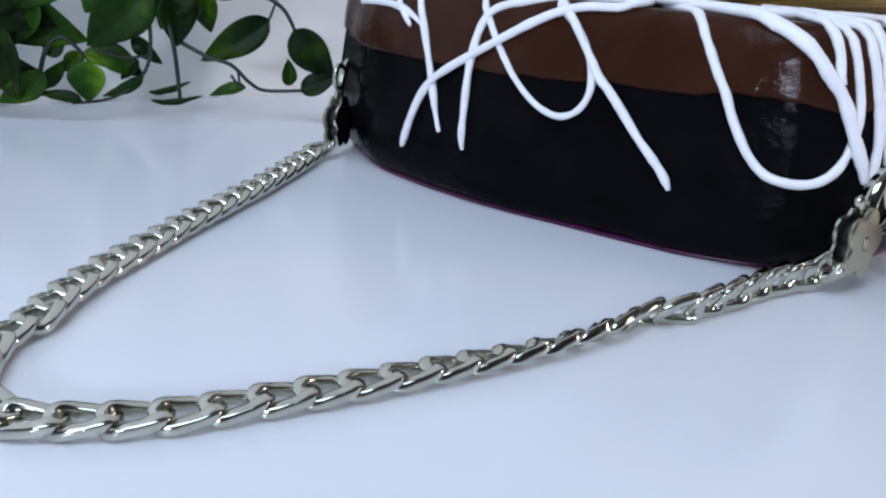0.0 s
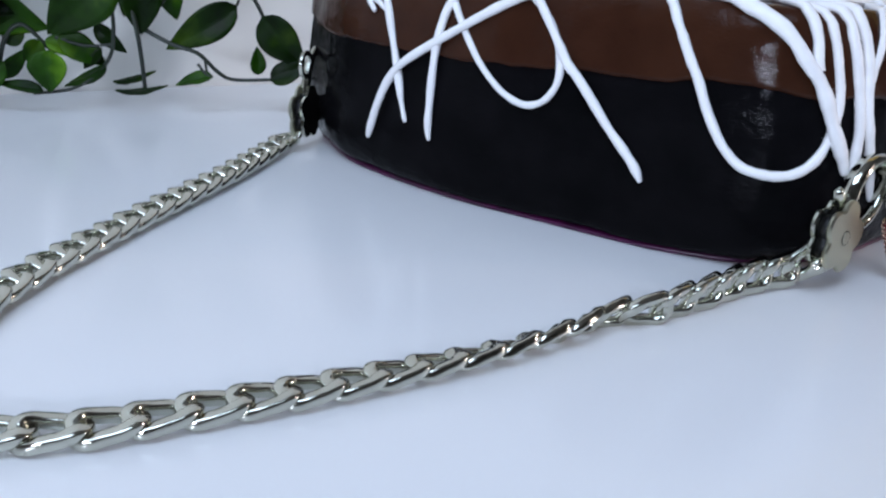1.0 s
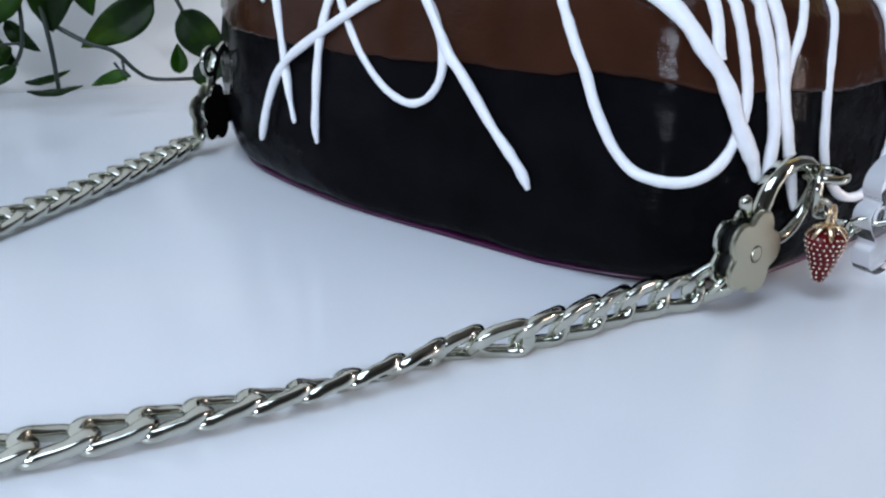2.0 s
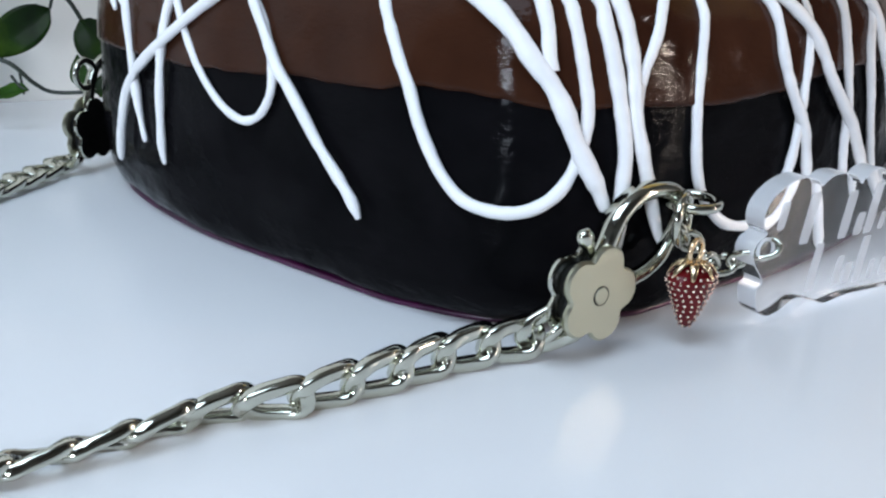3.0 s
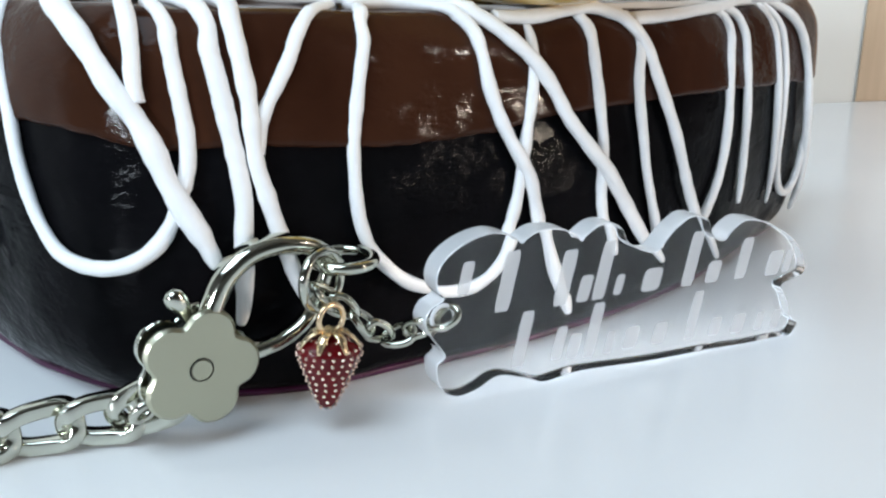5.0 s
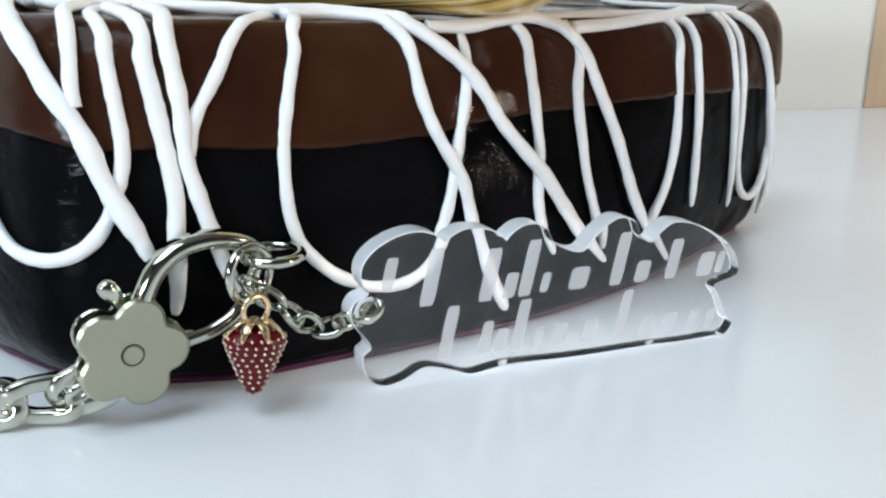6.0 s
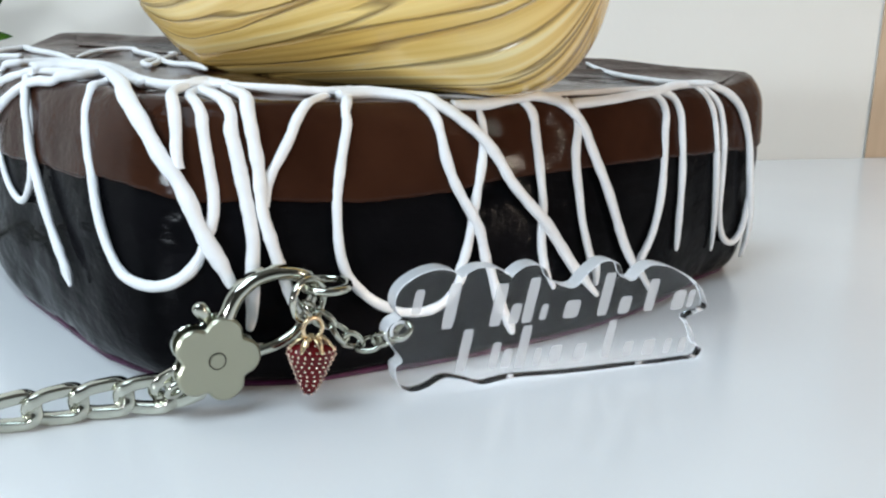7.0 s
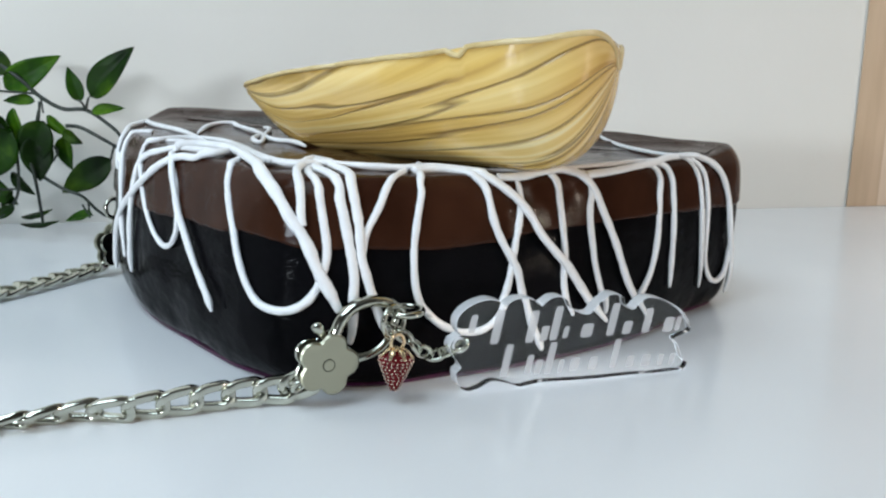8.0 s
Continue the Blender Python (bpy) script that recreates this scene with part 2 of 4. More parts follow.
part("stile", box(bmesh.new(), (0, -0.0014, 0), (0.028, 0.0, 0.9), 0.0004), BOARD, DOOR, "beige upright frame strip", smooth=False)
part("board", box(bmesh.new(), (0.028, -0.0010, 0), (0.34, 0.0, 0.9), 0.0003), PALEBOARD, DOOR, "pale pinkish board", smooth=False)

# ---------- the cake handbag ----------
PLAN = [(-0.0415, 0.415), (-0.0215, 0.3775), (0.0176, 0.3401), (0.0562, 0.3149), (0.0907, 0.2943), (0.1103, 0.2841), (0.1262, 0.2798), (0.1427, 0.2845), (0.1600, 0.2982), (0.1925, 0.3338), (0.2085, 0.3530),
        (0.2262, 0.3791), (0.2436, 0.4107), (0.2575, 0.4388), (0.2690, 0.4640), (0.2740, 0.4790), (0.2715, 0.4925), (0.2580, 0.4990), (0.2, 0.4985), (0.09, 0.491), (0.005, 0.478), (-0.034, 0.464), (-0.0462, 0.45), (-0.0475, 0.432)]
PROFILE = [(-0.0068, 0), (-0.0036, 0.003), (-0.0013, 0.009), (0.0005, 0.024), (0.0, 0.045), (-0.0028, 0.063), (-0.005, 0.0705), (-0.0085, 0.0755), (-0.0135, 0.077), (-0.05, 0.0775)]


def even(path, step):
    path = np.vstack([path, path[:1]])
    run = np.r_[0, np.cumsum(np.linalg.norm(np.diff(path, axis=0), axis=1))]
    s = np.arange(round(run[-1] / step)) * run[-1] / round(run[-1] / step)
    return np.c_[np.interp(s, run, path[:, 0]), np.interp(s, run, path[:, 1])]


RIM = even(spline(PLAN, True, 40), 0.001)
_t = np.roll(RIM, -4, 0) - np.roll(RIM, 4, 0)
_t /= np.linalg.norm(_t, axis=1)[:, None]
OUTWARD = np.c_[_t[:, 1], -_t[:, 0]]
for _ in range(15):
    OUTWARD = np.roll(OUTWARD, 1, 0) + OUTWARD + np.roll(OUTWARD, -1, 0)
    OUTWARD /= np.linalg.norm(OUTWARD, axis=1)[:, None]
SIDE = spline(PROFILE, False, 30)
CLIMB = np.r_[0, np.cumsum(np.linalg.norm(np.diff(SIDE, axis=0), axis=1))] * 1000


def tucked(s):
    """How much further the foot is drawn in: round the front corner."""
    return float(np.interp(s % len(RIM), (0, 182, 205, 228, 246, 265, 835), (0, 0, 0.8, 1.7, 0.9, 0, 0)))


def leaning(s):
    """How far the side leans in towards its foot: at the back right end."""
    return float(np.interp(s % len(RIM), (0, 395, 445, 520, 600, 835), (0, 0, 1, 1, 0, 0)))


def back_rise(x, y):
    """How far the top climbs towards the back rim."""
    k = min(1.0, max(0.0, (y - 0.172 * x - 0.404) / 0.05))
    return 0.0066 * k ** 3


def settled(x, y, z):
    """The height z of the even profile, as the hand-made bag has it at that place."""
    return z * (1.058 - 0.26 * max(0.0, y - 0.40) - 0.030 * min(1.0, max(0.0, (x - 0.125) / 0.06))) + back_rise(x, y) * min(1.0, max(0.0, z / 0.07)) ** 2


def skin(s, v, lift=0.0):
    """The bag's surface: s mm along its rim from the back left end, v mm up the side and on over the top; lift: metres off it."""
    i = int(math.floor(s)) % len(RIM)
    k = s - math.floor(s)
    c, w = RIM[i] * (1 - k) + RIM[(i + 1) % len(RIM)] * k, OUTWARD[i] * (1 - k) + OUTWARD[(i + 1) % len(RIM)] * k
    o, z = np.interp(v, CLIMB, SIDE[:, 0]), np.interp(v, CLIMB, SIDE[:, 1])
    o2, z2 = np.interp(v + 1.5, CLIMB, SIDE[:, 0]), np.interp(v + 1.5, CLIMB, SIDE[:, 1])
    o1, z1 = np.interp(v - 1.5, CLIMB, SIDE[:, 0]), np.interp(v - 1.5, CLIMB, SIDE[:, 1])
    d = np.array([o2 - o1, z2 - z1])
    d /= np.linalg.norm(d) + 1e-9
    o, z = o + d[1] * lift, z - d[0] * lift
    o -= 0.005 * max(0.0, 1 - z / 0.014) ** 1.4 * tucked(s)
    o -= 0.006 * max(0.0, 1 - z / 0.07) * leaning(s)
    return np.array([*(c + w * o), settled(*(c + w * o), z)])


def skin_normal(s, v):
    n = skin(s, v, 0.001) - skin(s, v)
    return n / np.linalg.norm(n)


def glaze_edge(s):
    """How high up the side the brown glaze ends."""
    v = np.interp(s, (18, 54.8, 81.2, 101.4, 117.8, 130.2, 141.6, 153.8, 170.2, 185.4, 197.8, 209, 219.4, 228, 236.4, 246.2, 257, 268.4, 281.2, 295, 308.4, 319.6, 330.8, 352.2, 387.8, 421.8, 461), (51, 51.6, 51.4, 52, 52.8, 53, 53.6, 55, 54.6, 55.4, 57.4, 57.8, 56.8, 55.4, 55, 55, 54.8, 54, 53.4, 53.8, 54.4, 55.8, 56.8, 57, 56.8, 55.8, 54))
    return v + 0.9 * noise.noise((s * 0.05, 3, 0)) + 0.5 * noise.noise((s * 0.16, 8, 0))


def wrapped(bm, low, lift, rows, step=2, uneven=0.0004, cap=True):
    """The bag's skin from the height low(s) up and over the top."""
    ss = np.arange(0, len(RIM), step)
    grid = []
    for s in ss:
        v0, col = low(s), []
        for r in rows:
            v = v0 + r if r < 8 else max(v0 + 8, r)
            lf = lift if np.isscalar(lift) else lift(r)
            p = Vector(skin(s, v))
            lf += uneven * noise.noise(p * 40) * 2 + 0.0002 * noise.noise(p * 150)
            col.append(bm.verts.new(skin(s, v, lf)))
        grid.append(col)
    n = len(ss)
    for i in range(n):
        a, b = grid[i], grid[(i + 1) % n]
        for k in range(len(rows) - 1):
            bm.faces.new((a[k], b[k], b[k + 1], a[k + 1]))
    if cap:
        top = [g[-1] for g in grid]
        mid = sum((v.co for v in top), Vector()) / n
        for k in (0.85, 0.7, 0.55, 0.4, 0.25, 0.12):
            ring = []
            for g in grid:
                p = mid.lerp(g[-1].co, k)
                p.z += uneven * noise.noise(p * 40) * 2
                ring.append(bm.verts.new(p))
            for i in range(n):
                bm.faces.new((top[i], top[(i + 1) % n], ring[(i + 1) % n], ring[i]))
            top = ring
        mid = bm.verts.new(mid)
        for i in range(n):
            bm.faces.new((top[i], top[(i + 1) % n], mid))
    return bm


BAG = thing("cake_handbag", (0.126, 0.37, 0), "chocolate cake-shaped handbag with white icing drizzle on the table", "handbag")
BACK = Matrix.Translation((-0.126, -0.37, 0))


def bag_part(name, bm, mats, label=""):
    return part(name, bm, mats, BAG, label, m=BACK)


bag_part("body", wrapped(bmesh.new(), lambda s: 1.5, -0.0015, [0, 1.5, 3, 5, 7.9, 11, 15, 20, 25, 30, 35, 40, 45, 50, 55, 60, 66, 72, 77, 80, 83, 88, 95]), BLACK, "glossy black lower side")
bag_part("glaze", wrapped(bmesh.new(), glaze_edge, lambda r: -0.0017 if r == 0 else (-0.0008 if r < 0.5 else -0.0003), [0, 0.2, 0.7, 1.5, 3, 5, 7.9, 68, 71, 73, 75, 77, 78.5, 80, 82, 84, 87, 91, 96, 102, 108]), BROWN, "glossy brown chocolate glaze")
foot = RIM - OUTWARD * (0.0070 + np.array([[0.005 * tucked(q) + 0.006 * leaning(q)] for q in range(len(RIM))]))
bag_part("base", slab(bmesh.new(), foot[::3], 0.0, 0.0017, 0.0005), PURPLE, "purple base plate")


def top_drizzle(points, width, seed):
    """A thin strand on the flat of the top: points of (x, y)."""
    path = [(x, y, settled(x, y, 0.0775) + 0.0006) for x, y in spline(points, False, 8)]
    n = len(path)
    radii = [0.00048 * width * (1 + 0.2 * noise.noise((i * 0.15, seed, 1))) * (0.5 + 0.5 * min(1.0, min(i, n - 1 - i) / 5)) for i in range(n)]
    bag_part("drizzle_strand", tube(bmesh.new(), path, radii, 10, flat=0.86, up=np.array([(0.0, 0.0, 1.0)] * n)), CREAM)


def drizzle(points, width=3.6, lift=0.62, blunt=True, seed=0):
    """A strand of icing laid over the bag: points of (s, v)."""
    sv = spline(points, False, 7)
    path, radii, ups = [], [], []
    n = len(sv)
    for i, (s, v) in enumerate(sv):
        r = 0.00048 * width * (1 + 0.22 * noise.noise((i * 0.15, seed * 3.7, 1)) + 0.10 * noise.noise((i * 0.45, seed * 1.3, 5)))
        ends = min(i, n - 1 - i) if not blunt else n - 1 - i
        r *= 0.42 + 0.58 * min(1.0, ends / (4 + 9 * ((seed * 0.37) % 1))) ** 0.6
        path.append(skin(s, v, (lift - 0.62) * 0.0026 - 0.0001))
        radii.append(r)
        ups.append(skin_normal(s, v))
    bm = tube(bmesh.new(), path, radii, 10, flat=0.86, up=np.array(ups))
    return bag_part("drizzle_strand", bm, CREAM)


# strands of the long side and the short side, from the back left end to the back right corner
drizzle([(13, 68), (43, 69.8), (57.8, 67.8), (67, 64)], 2.92, seed=1)
drizzle([(62, 90), (58, 82), (63, 73), (68.2, 64.2), (73.6, 53.6), (77.6, 44), (80.2, 35.2), (83, 27)], 3.44, seed=2)
drizzle([(195, 89), (157.8, 95.8), (159.6, 85), (152.8, 79.2), (140.8, 77.8), (131.6, 75.4), (121.8, 70.8), (110.8, 64.8), (99.2, 58.2), (88.2, 52), (79, 46), (73, 39.4), (68.4, 31.4), (65, 24.2), (62, 18)], 3.44, 1.1, seed=3)
drizzle([(158, 92), (136, 84), (117, 78), (108.4, 75.8), (101.8, 72.4), (98.2, 66), (96.4, 56.2), (96, 46), (95.8, 36.4), (95.4, 28.6), (96, 23)], 3.27, 0.8, seed=4)
drizzle([(108, 94), (97, 84), (97, 76), (102.6, 68.4), (109.8, 59.4), (117.4, 51.2), (125.4, 45), (131.8, 42.2), (137.2, 41.6), (142.6, 43.6), (146.4, 48), (147.6, 53.2), (146.4, 59.2), (143, 65.6), (138.6, 70.8), (132.8, 75), (129, 80), (138, 89)], 2.75, seed=5)
drizzle([(131, 78), (136.8, 72.8), (142, 67), (146.8, 61), (150.8, 56), (154.8, 52.8), (161, 46.8), (167.8, 39.6), (173.8, 34), (178.4, 29.2), (181, 25)], 3.35, 1.1, seed=6)
drizzle([(160, 97), (175, 85.4), (181, 78.2), (184, 73.2), (187, 68.6), (190.4, 63), (194.4, 57), (197.4, 51), (201, 45), (205.2, 39.2), (210.6, 34.8), (217.6, 33.2), (223.8, 33.4), (228.8, 35.2), (232.8, 38.4), (235.6, 42.8), (237.2, 47.2), (238.6, 52), (238.8, 57.2), (238, 62.8), (237, 68.4), (236, 74), (235, 78.2), (228.4, 87.6), (218, 103.4), (241, 114)], 3.27, seed=7)
drizzle([(131, 81), (135.6, 90.6), (155.2, 94), (192, 84), (213, 75.6), (220.6, 70.6), (225.2, 65.4), (229.6, 60.6), (232.8, 55), (235.2, 49.2), (238, 44), (240.8, 39), (243, 34)], 4.60, 1.25, seed=8)
drizzle([(230, 63), (229.2, 67.4), (228.6, 73), (225.8, 79.8), (215.8, 90.2), (199.2, 103.2), (192, 112)], 3.40, 1.05, seed=9)
drizzle([(192, 107), (204.2, 107.2), (234, 93.6), (243.4, 79.4), (244, 72.8), (245, 68), (246, 62.8), (247, 57), (248, 51), (248.6, 45), (248.2, 39), (248, 32.8), (247.8, 26.6), (247, 22)], 3.90, 0.7, seed=10)
drizzle([(191, 110), (235.6, 107.6), (248.4, 91.2), (249.2, 77.4), (250, 70), (250.8, 64), (251, 58), (251.4, 52.2), (252.8, 47), (254.2, 42), (256, 36.6), (258.2, 30.2), (261, 24)], 3.60, 0.9, seed=15)
drizzle([(252, 54), (253, 58.6), (254.4, 62.2), (257.2, 66.4), (260.4, 71.4), (262.6, 75.4), (266.4, 80.2), (272.4, 86.4), (280, 94)], 2.92, 0.6, seed=11)
drizzle([(141, 102), (185.8, 92.2), (207, 93), (213, 103), (244.4, 101.4), (264, 94.2), (275.6, 91.2), (288, 91.4), (297.6, 87.4), (305, 80.6), (311, 75.6), (314.8, 72.4), (319.6, 68), (323.8, 62.6), (327.8, 56), (334, 49.2), (340.6, 42.8), (346, 36.2), (351.2, 29.8), (357.2, 23.2), (364, 17)], 3.63, 1.1, seed=12)
drizzle([(290, 105), (281.4, 87), (277.8, 78.6), (277.2, 74.4), (275.4, 69), (273.8, 62.8), (272.4, 56.2), (272, 49.8), (272.2, 43.4), (273.2, 38), (275.6, 33), (280, 28.2), (285.4, 24.4), (292.2, 22.2), (299.6, 21.8), (305.4, 24.2), (308.8, 28.2), (311, 33), (312.8, 38), (314, 43), (315, 48), (316.2, 53.2), (317.8, 58.8), (319, 64), (319.8, 69.2), (320, 74.6), (320, 79)], 3.01, 0.6, seed=13)
drizzle([(279, 88), (289.2, 88.8), (296.4, 85.6), (301, 80.4), (304.2, 75.8), (305.2, 70.6), (306.2, 64.2), (308.2, 58), (311, 52.4), (314, 47.8), (316.6, 42.8), (318.2, 36.8), (320.2, 29.6), (323.4, 21.4), (327.4, 14.6), (330, 10)], 3.35, 0.9, seed=14)
drizzle([(311, 79), (321.2, 78.6), (332, 79.8), (342.4, 80.4), (350.4, 78.6), (355.8, 74.4), (359.4, 68.6), (361.6, 63.2), (365, 56), (369, 47.8), (373, 39.2), (377.6, 30.8), (385, 21.6), (396, 11)], 3.44, 1.0, seed=16)
drizzle([(337, 81), (339.4, 77), (339.8, 73.2), (339.4, 69), (339.8, 62.2), (340.2, 55), (340.6, 48.2), (340.2, 41.8), (340.4, 35), (342.2, 28.2), (345, 22)], 3.01, 0.6, seed=17)
drizzle([(355, 79), (357.4, 75.4), (357.4, 70), (355.6, 63.8), (355.2, 56.8), (356, 49), (357.4, 41), (360.2, 33), (363.2, 25.6), (364, 20)], 3.10, 0.6, seed=18)
drizzle([(399, 80), (403.2, 76.6), (404, 71.8), (401.8, 65.2), (400.6, 56.2), (399, 47), (396.8, 38.4), (393.8, 31.4), (390, 26), (386, 21)], 3.10, 0.6, seed=19)
drizzle([(406, 80), (411, 77), (412.6, 71.2), (412.2, 64), (411.8, 54), (411.2, 43.2), (411.2, 33), (412, 23)], 3.01, 0.7, seed=20)
drizzle([(429, 82), (432.6, 76.6), (435, 69.4), (436.6, 59.4), (437.4, 47), (439.6, 33.2), (444, 17)], 2.92, 0.6, seed=21)
drizzle([(433, 81), (438.2, 75.2), (440.8, 66.8), (441.6, 56.6), (441.4, 44.8), (443.2, 32.4), (449.8, 22.2), (459.2, 17.6), (465.6, 20.2), (466.8, 27.8), (466, 36)], 2.92, 0.7, seed=22)
drizzle([(356, 77), (369.6, 77.2), (385.2, 78), (402, 79.4), (419.4, 81.4), (436.2, 81), (447.4, 76.6), (454.8, 69.4), (460, 59.4), (462.8, 46.8), (467.2, 33), (472.4, 19.8), (476, 9)], 3.44, 1.0, seed=23)
# strands that lie on the top
drizzle([(61, 63), (52, 70), (46, 77), (38, 80.5), (20, 82.5), (8, 85), (29, 93), (59, 101), (87, 103), (119, 100)], 3.10, 0.9, False, seed=24)
drizzle([(97, 77), (98, 80), (101, 84), (99, 91), (103, 101), (122, 107), (153, 102), (177, 97)], 3.10, 0.9, False, seed=25)
top_drizzle([(0.030, 0.376), (0.012, 0.415), (0.016, 0.428), (0.024, 0.420), (0.033, 0.4115), (0.051, 0.395), (0.072, 0.372), (0.084, 0.369), (0.0965, 0.357)], 2.6, 28)
top_drizzle([(0.040, 0.420), (0.048, 0.412), (0.059, 0.388), (0.073, 0.360), (0.0636, 0.369), (0.056, 0.390)], 2.4, 29)
drizzle([(309, 90), (324, 85), (340.4, 83.2), (361.4, 82.8), (386.2, 82.4), (415, 83)], 2.58, 0.6, False, seed=30)
top_drizzle([(0.200, 0.478), (0.215, 0.459), (0.2284, 0.4436), (0.2364, 0.4346), (0.245, 0.434), (0.2546, 0.4391)], 2.6, 31)

# ---------- the half shell on top ----------
SHELL_A, SHELL_B = Vector((0.045, 0.395, 0.1)), Vector((0.2300, 0.352, 0.12))


def half_shell():
    bm = bmesh.new()
    uv = bm.loops.layers.uv.new("along")
    nu, nv = 64, 44
    rows, uvs, lips = [], {}, ([], [])
    for i in range(nu + 1):
        u = 1 - (1 - i / nu) ** 1.5
        a = SHELL_A.lerp(SHELL_B, u)
        a.z = np.interp(u, (0, 0.13, 0.25, 0.41, 0.57, 0.69, 0.76, 0.85, 0.93, 0.975, 1), (0.1044, 0.1104, 0.1143, 0.1188, 0.1227, 0.1259, 0.1283, 0.1303, 0.1325, 0.1336, 0.1340))
        half = 0.040 * min(1.0, (u / 0.52)) ** 0.62 * (1.001 - max(0.0, (u - 0.5) / 0.5) ** 6.0) ** 0.5 + 0.0004
        low = 0.0790
        far = max(0.0, (u - 0.79) / 0.21)
        rise = 1 - max(0.0, 1 - far ** 2.8) ** 0.37
        dip = max(0.0, 1 - u / 0.25) ** 1.8
        a.z -= 0.013 * (1 - max(0.0, 1 - max(0.0, (u - 0.955) / 0.045) ** 3) ** 0.34)
        bottom = low + (a.z - low) * min(0.985, 0.97 * dip + rise)
        row = []
        for k in range(nv):
            th = 2 * math.pi * k / nv
            c, s = math.cos(th), math.sin(th)
            y = half * math.copysign(abs(c) ** 0.75, c)
            lip = a.z - 0.011 * (c + 1) / 2 * half / 0.044 + 0.0006 * noise.noise((u * 12, c * 2, 2))
            lip -= 0.0036 * math.exp(-((u - 0.705) / 0.013) ** 2) * max(0.0, 1 - 5 * abs(s)) * (c < 0)
            z = lip - (lip - bottom) * abs(s) ** 0.72 if s < 0 else lip + 0.0012 * s * half / 0.044
            if k in (0, nv // 2):
                lips[0 if k else 1].append((a.x, a.y + y, z))
            g = 0.0012 * noise.noise((u * 2.2, th * 4.5, 7)) + 0.0007 * noise.noise((u * 3, th * 11, 3))
            e = min(1.0, half / 0.02)
            row.append(bm.verts.new((a.x, a.y + y + g * c * e, z + g * s * e * (1 if s < 0 else 0.3))))
            uvs[row[-1]] = (u, k / nv)
        rows.append(row)
    for i in range(nu):
        for k in range(nv):
            f = bm.faces.new((rows[i][k], rows[i][(k + 1) % nv], rows[i + 1][(k + 1) % nv], rows[i + 1][k]))
            for lp in f.loops:
                lu, lv = uvs[lp.vert]
                lp[uv].uv = (lu, (1.0 if (k == nv - 1 and lv == 0) else lv) + 0.12 * lu)
    bm.faces.new(rows[0])
    bm.faces.new(rows[-1][::-1])
    return bm, lips[0] + lips[1][::-1]


b = SHELL.node_tree.nodes["Principled BSDF"]
c = SHELL.node_tree.nodes.new("ShaderNodeTexCoord")
warp = node(SHELL, "ShaderNodeTexNoise", Scale=3.0, Detail=2.0)
mixv = SHELL.node_tree.nodes.new("ShaderNodeVectorMath")
mixv.operation = "MULTIPLY_ADD"
mixv.inputs[1].default_value = (0.0, 0.011, 0.0)
mp = node(SHELL, "ShaderNodeMapping", Scale=(0.8, 60.0, 1.0))
fine = node(SHELL, "ShaderNodeTexNoise", Scale=1.0, Detail=3.0, Roughness=0.5)
wide = node(SHELL, "ShaderNodeMapping", Scale=(0.9, 27.0, 1.0))
crack = node(SHELL, "ShaderNodeTexNoise", Scale=1.0, Detail=1.5, Roughness=0.45)
middle = node(SHELL, "ShaderNodeMath")
middle.operation = "SUBTRACT"
middle.inputs[1].default_value = 0.5
ridge = node(SHELL, "ShaderNodeMath")
ridge.operation = "ABSOLUTE"
groove = SHELL.node_tree.nodes.new("ShaderNodeMapRange")
for key, value in zip(("From Min", "From Max", "To Min", "To Max"), (0.0, 0.032, 0.2, 1.0)):
    groove.inputs[key].default_value = value
ramp = SHELL.node_tree.nodes.new("ShaderNodeValToRGB")
for pos, col in ((0.30, (0.52, 0.29, 0.07)), (0.44, (0.72, 0.45, 0.12)), (0.58, (0.84, 0.58, 0.20)), (0.72, (0.90, 0.72, 0.36))):
    e = ramp.color_ramp.elements.new(pos)
    e.color = (*col, 1)
ramp.color_ramp.elements.remove(ramp.color_ramp.elements[0])
ramp.color_ramp.elements.remove(ramp.color_ramp.elements[-1])
dark = SHELL.node_tree.nodes.new("ShaderNodeMix")
dark.data_type = "RGBA"
dark.inputs[6].default_value = (0.24, 0.14, 0.045, 1)
both = node(SHELL, "ShaderNodeMath")
both.operation = "MULTIPLY_ADD"
both.inputs[1].default_value = 0.35
bump = node(SHELL, "ShaderNodeBump", Strength=0.6, Distance=0.0022)
wire(SHELL, c, "UV", warp, "Vector")
wire(SHELL, warp, "Color", mixv, 0)
wire(SHELL, c, "UV", mixv, 2)
wire(SHELL, mixv, "Vector", mp, "Vector")
wire(SHELL, mixv, "Vector", wide, "Vector")
wire(SHELL, mp, "Vector", fine, "Vector")
wire(SHELL, wide, "Vector", crack, "Vector")
wire(SHELL, crack, "Fac", middle, 0)
wire(SHELL, middle, "Value", ridge, 0)
wire(SHELL, ridge, "Value", groove, "Value")
wire(SHELL, fine, "Fac", ramp, "Fac")
SHELL.node_tree.links.new(groove.outputs["Result"], dark.inputs[0])
SHELL.node_tree.links.new(ramp.outputs["Color"], dark.inputs[7])
SHELL.node_tree.links.new(dark.outputs[2], b.inputs["Base Color"])
wire(SHELL, fine, "Fac", both, 0)
wire(SHELL, groove, "Result", both, 2)
wire(SHELL, both, "Value", bump, "Height")
wire(SHELL, bump, "Normal", b, "Normal")
NUT = thing("half_shell", (0.15, 0.37, 0.079), "varnished yellow-brown ridged half nut shell lying on the handbag", "nut shell")
hull, lip_line = half_shell()
part("hull", hull, SHELL, NUT, m=Matrix.Translation((-0.15, -0.37, -0.079)))
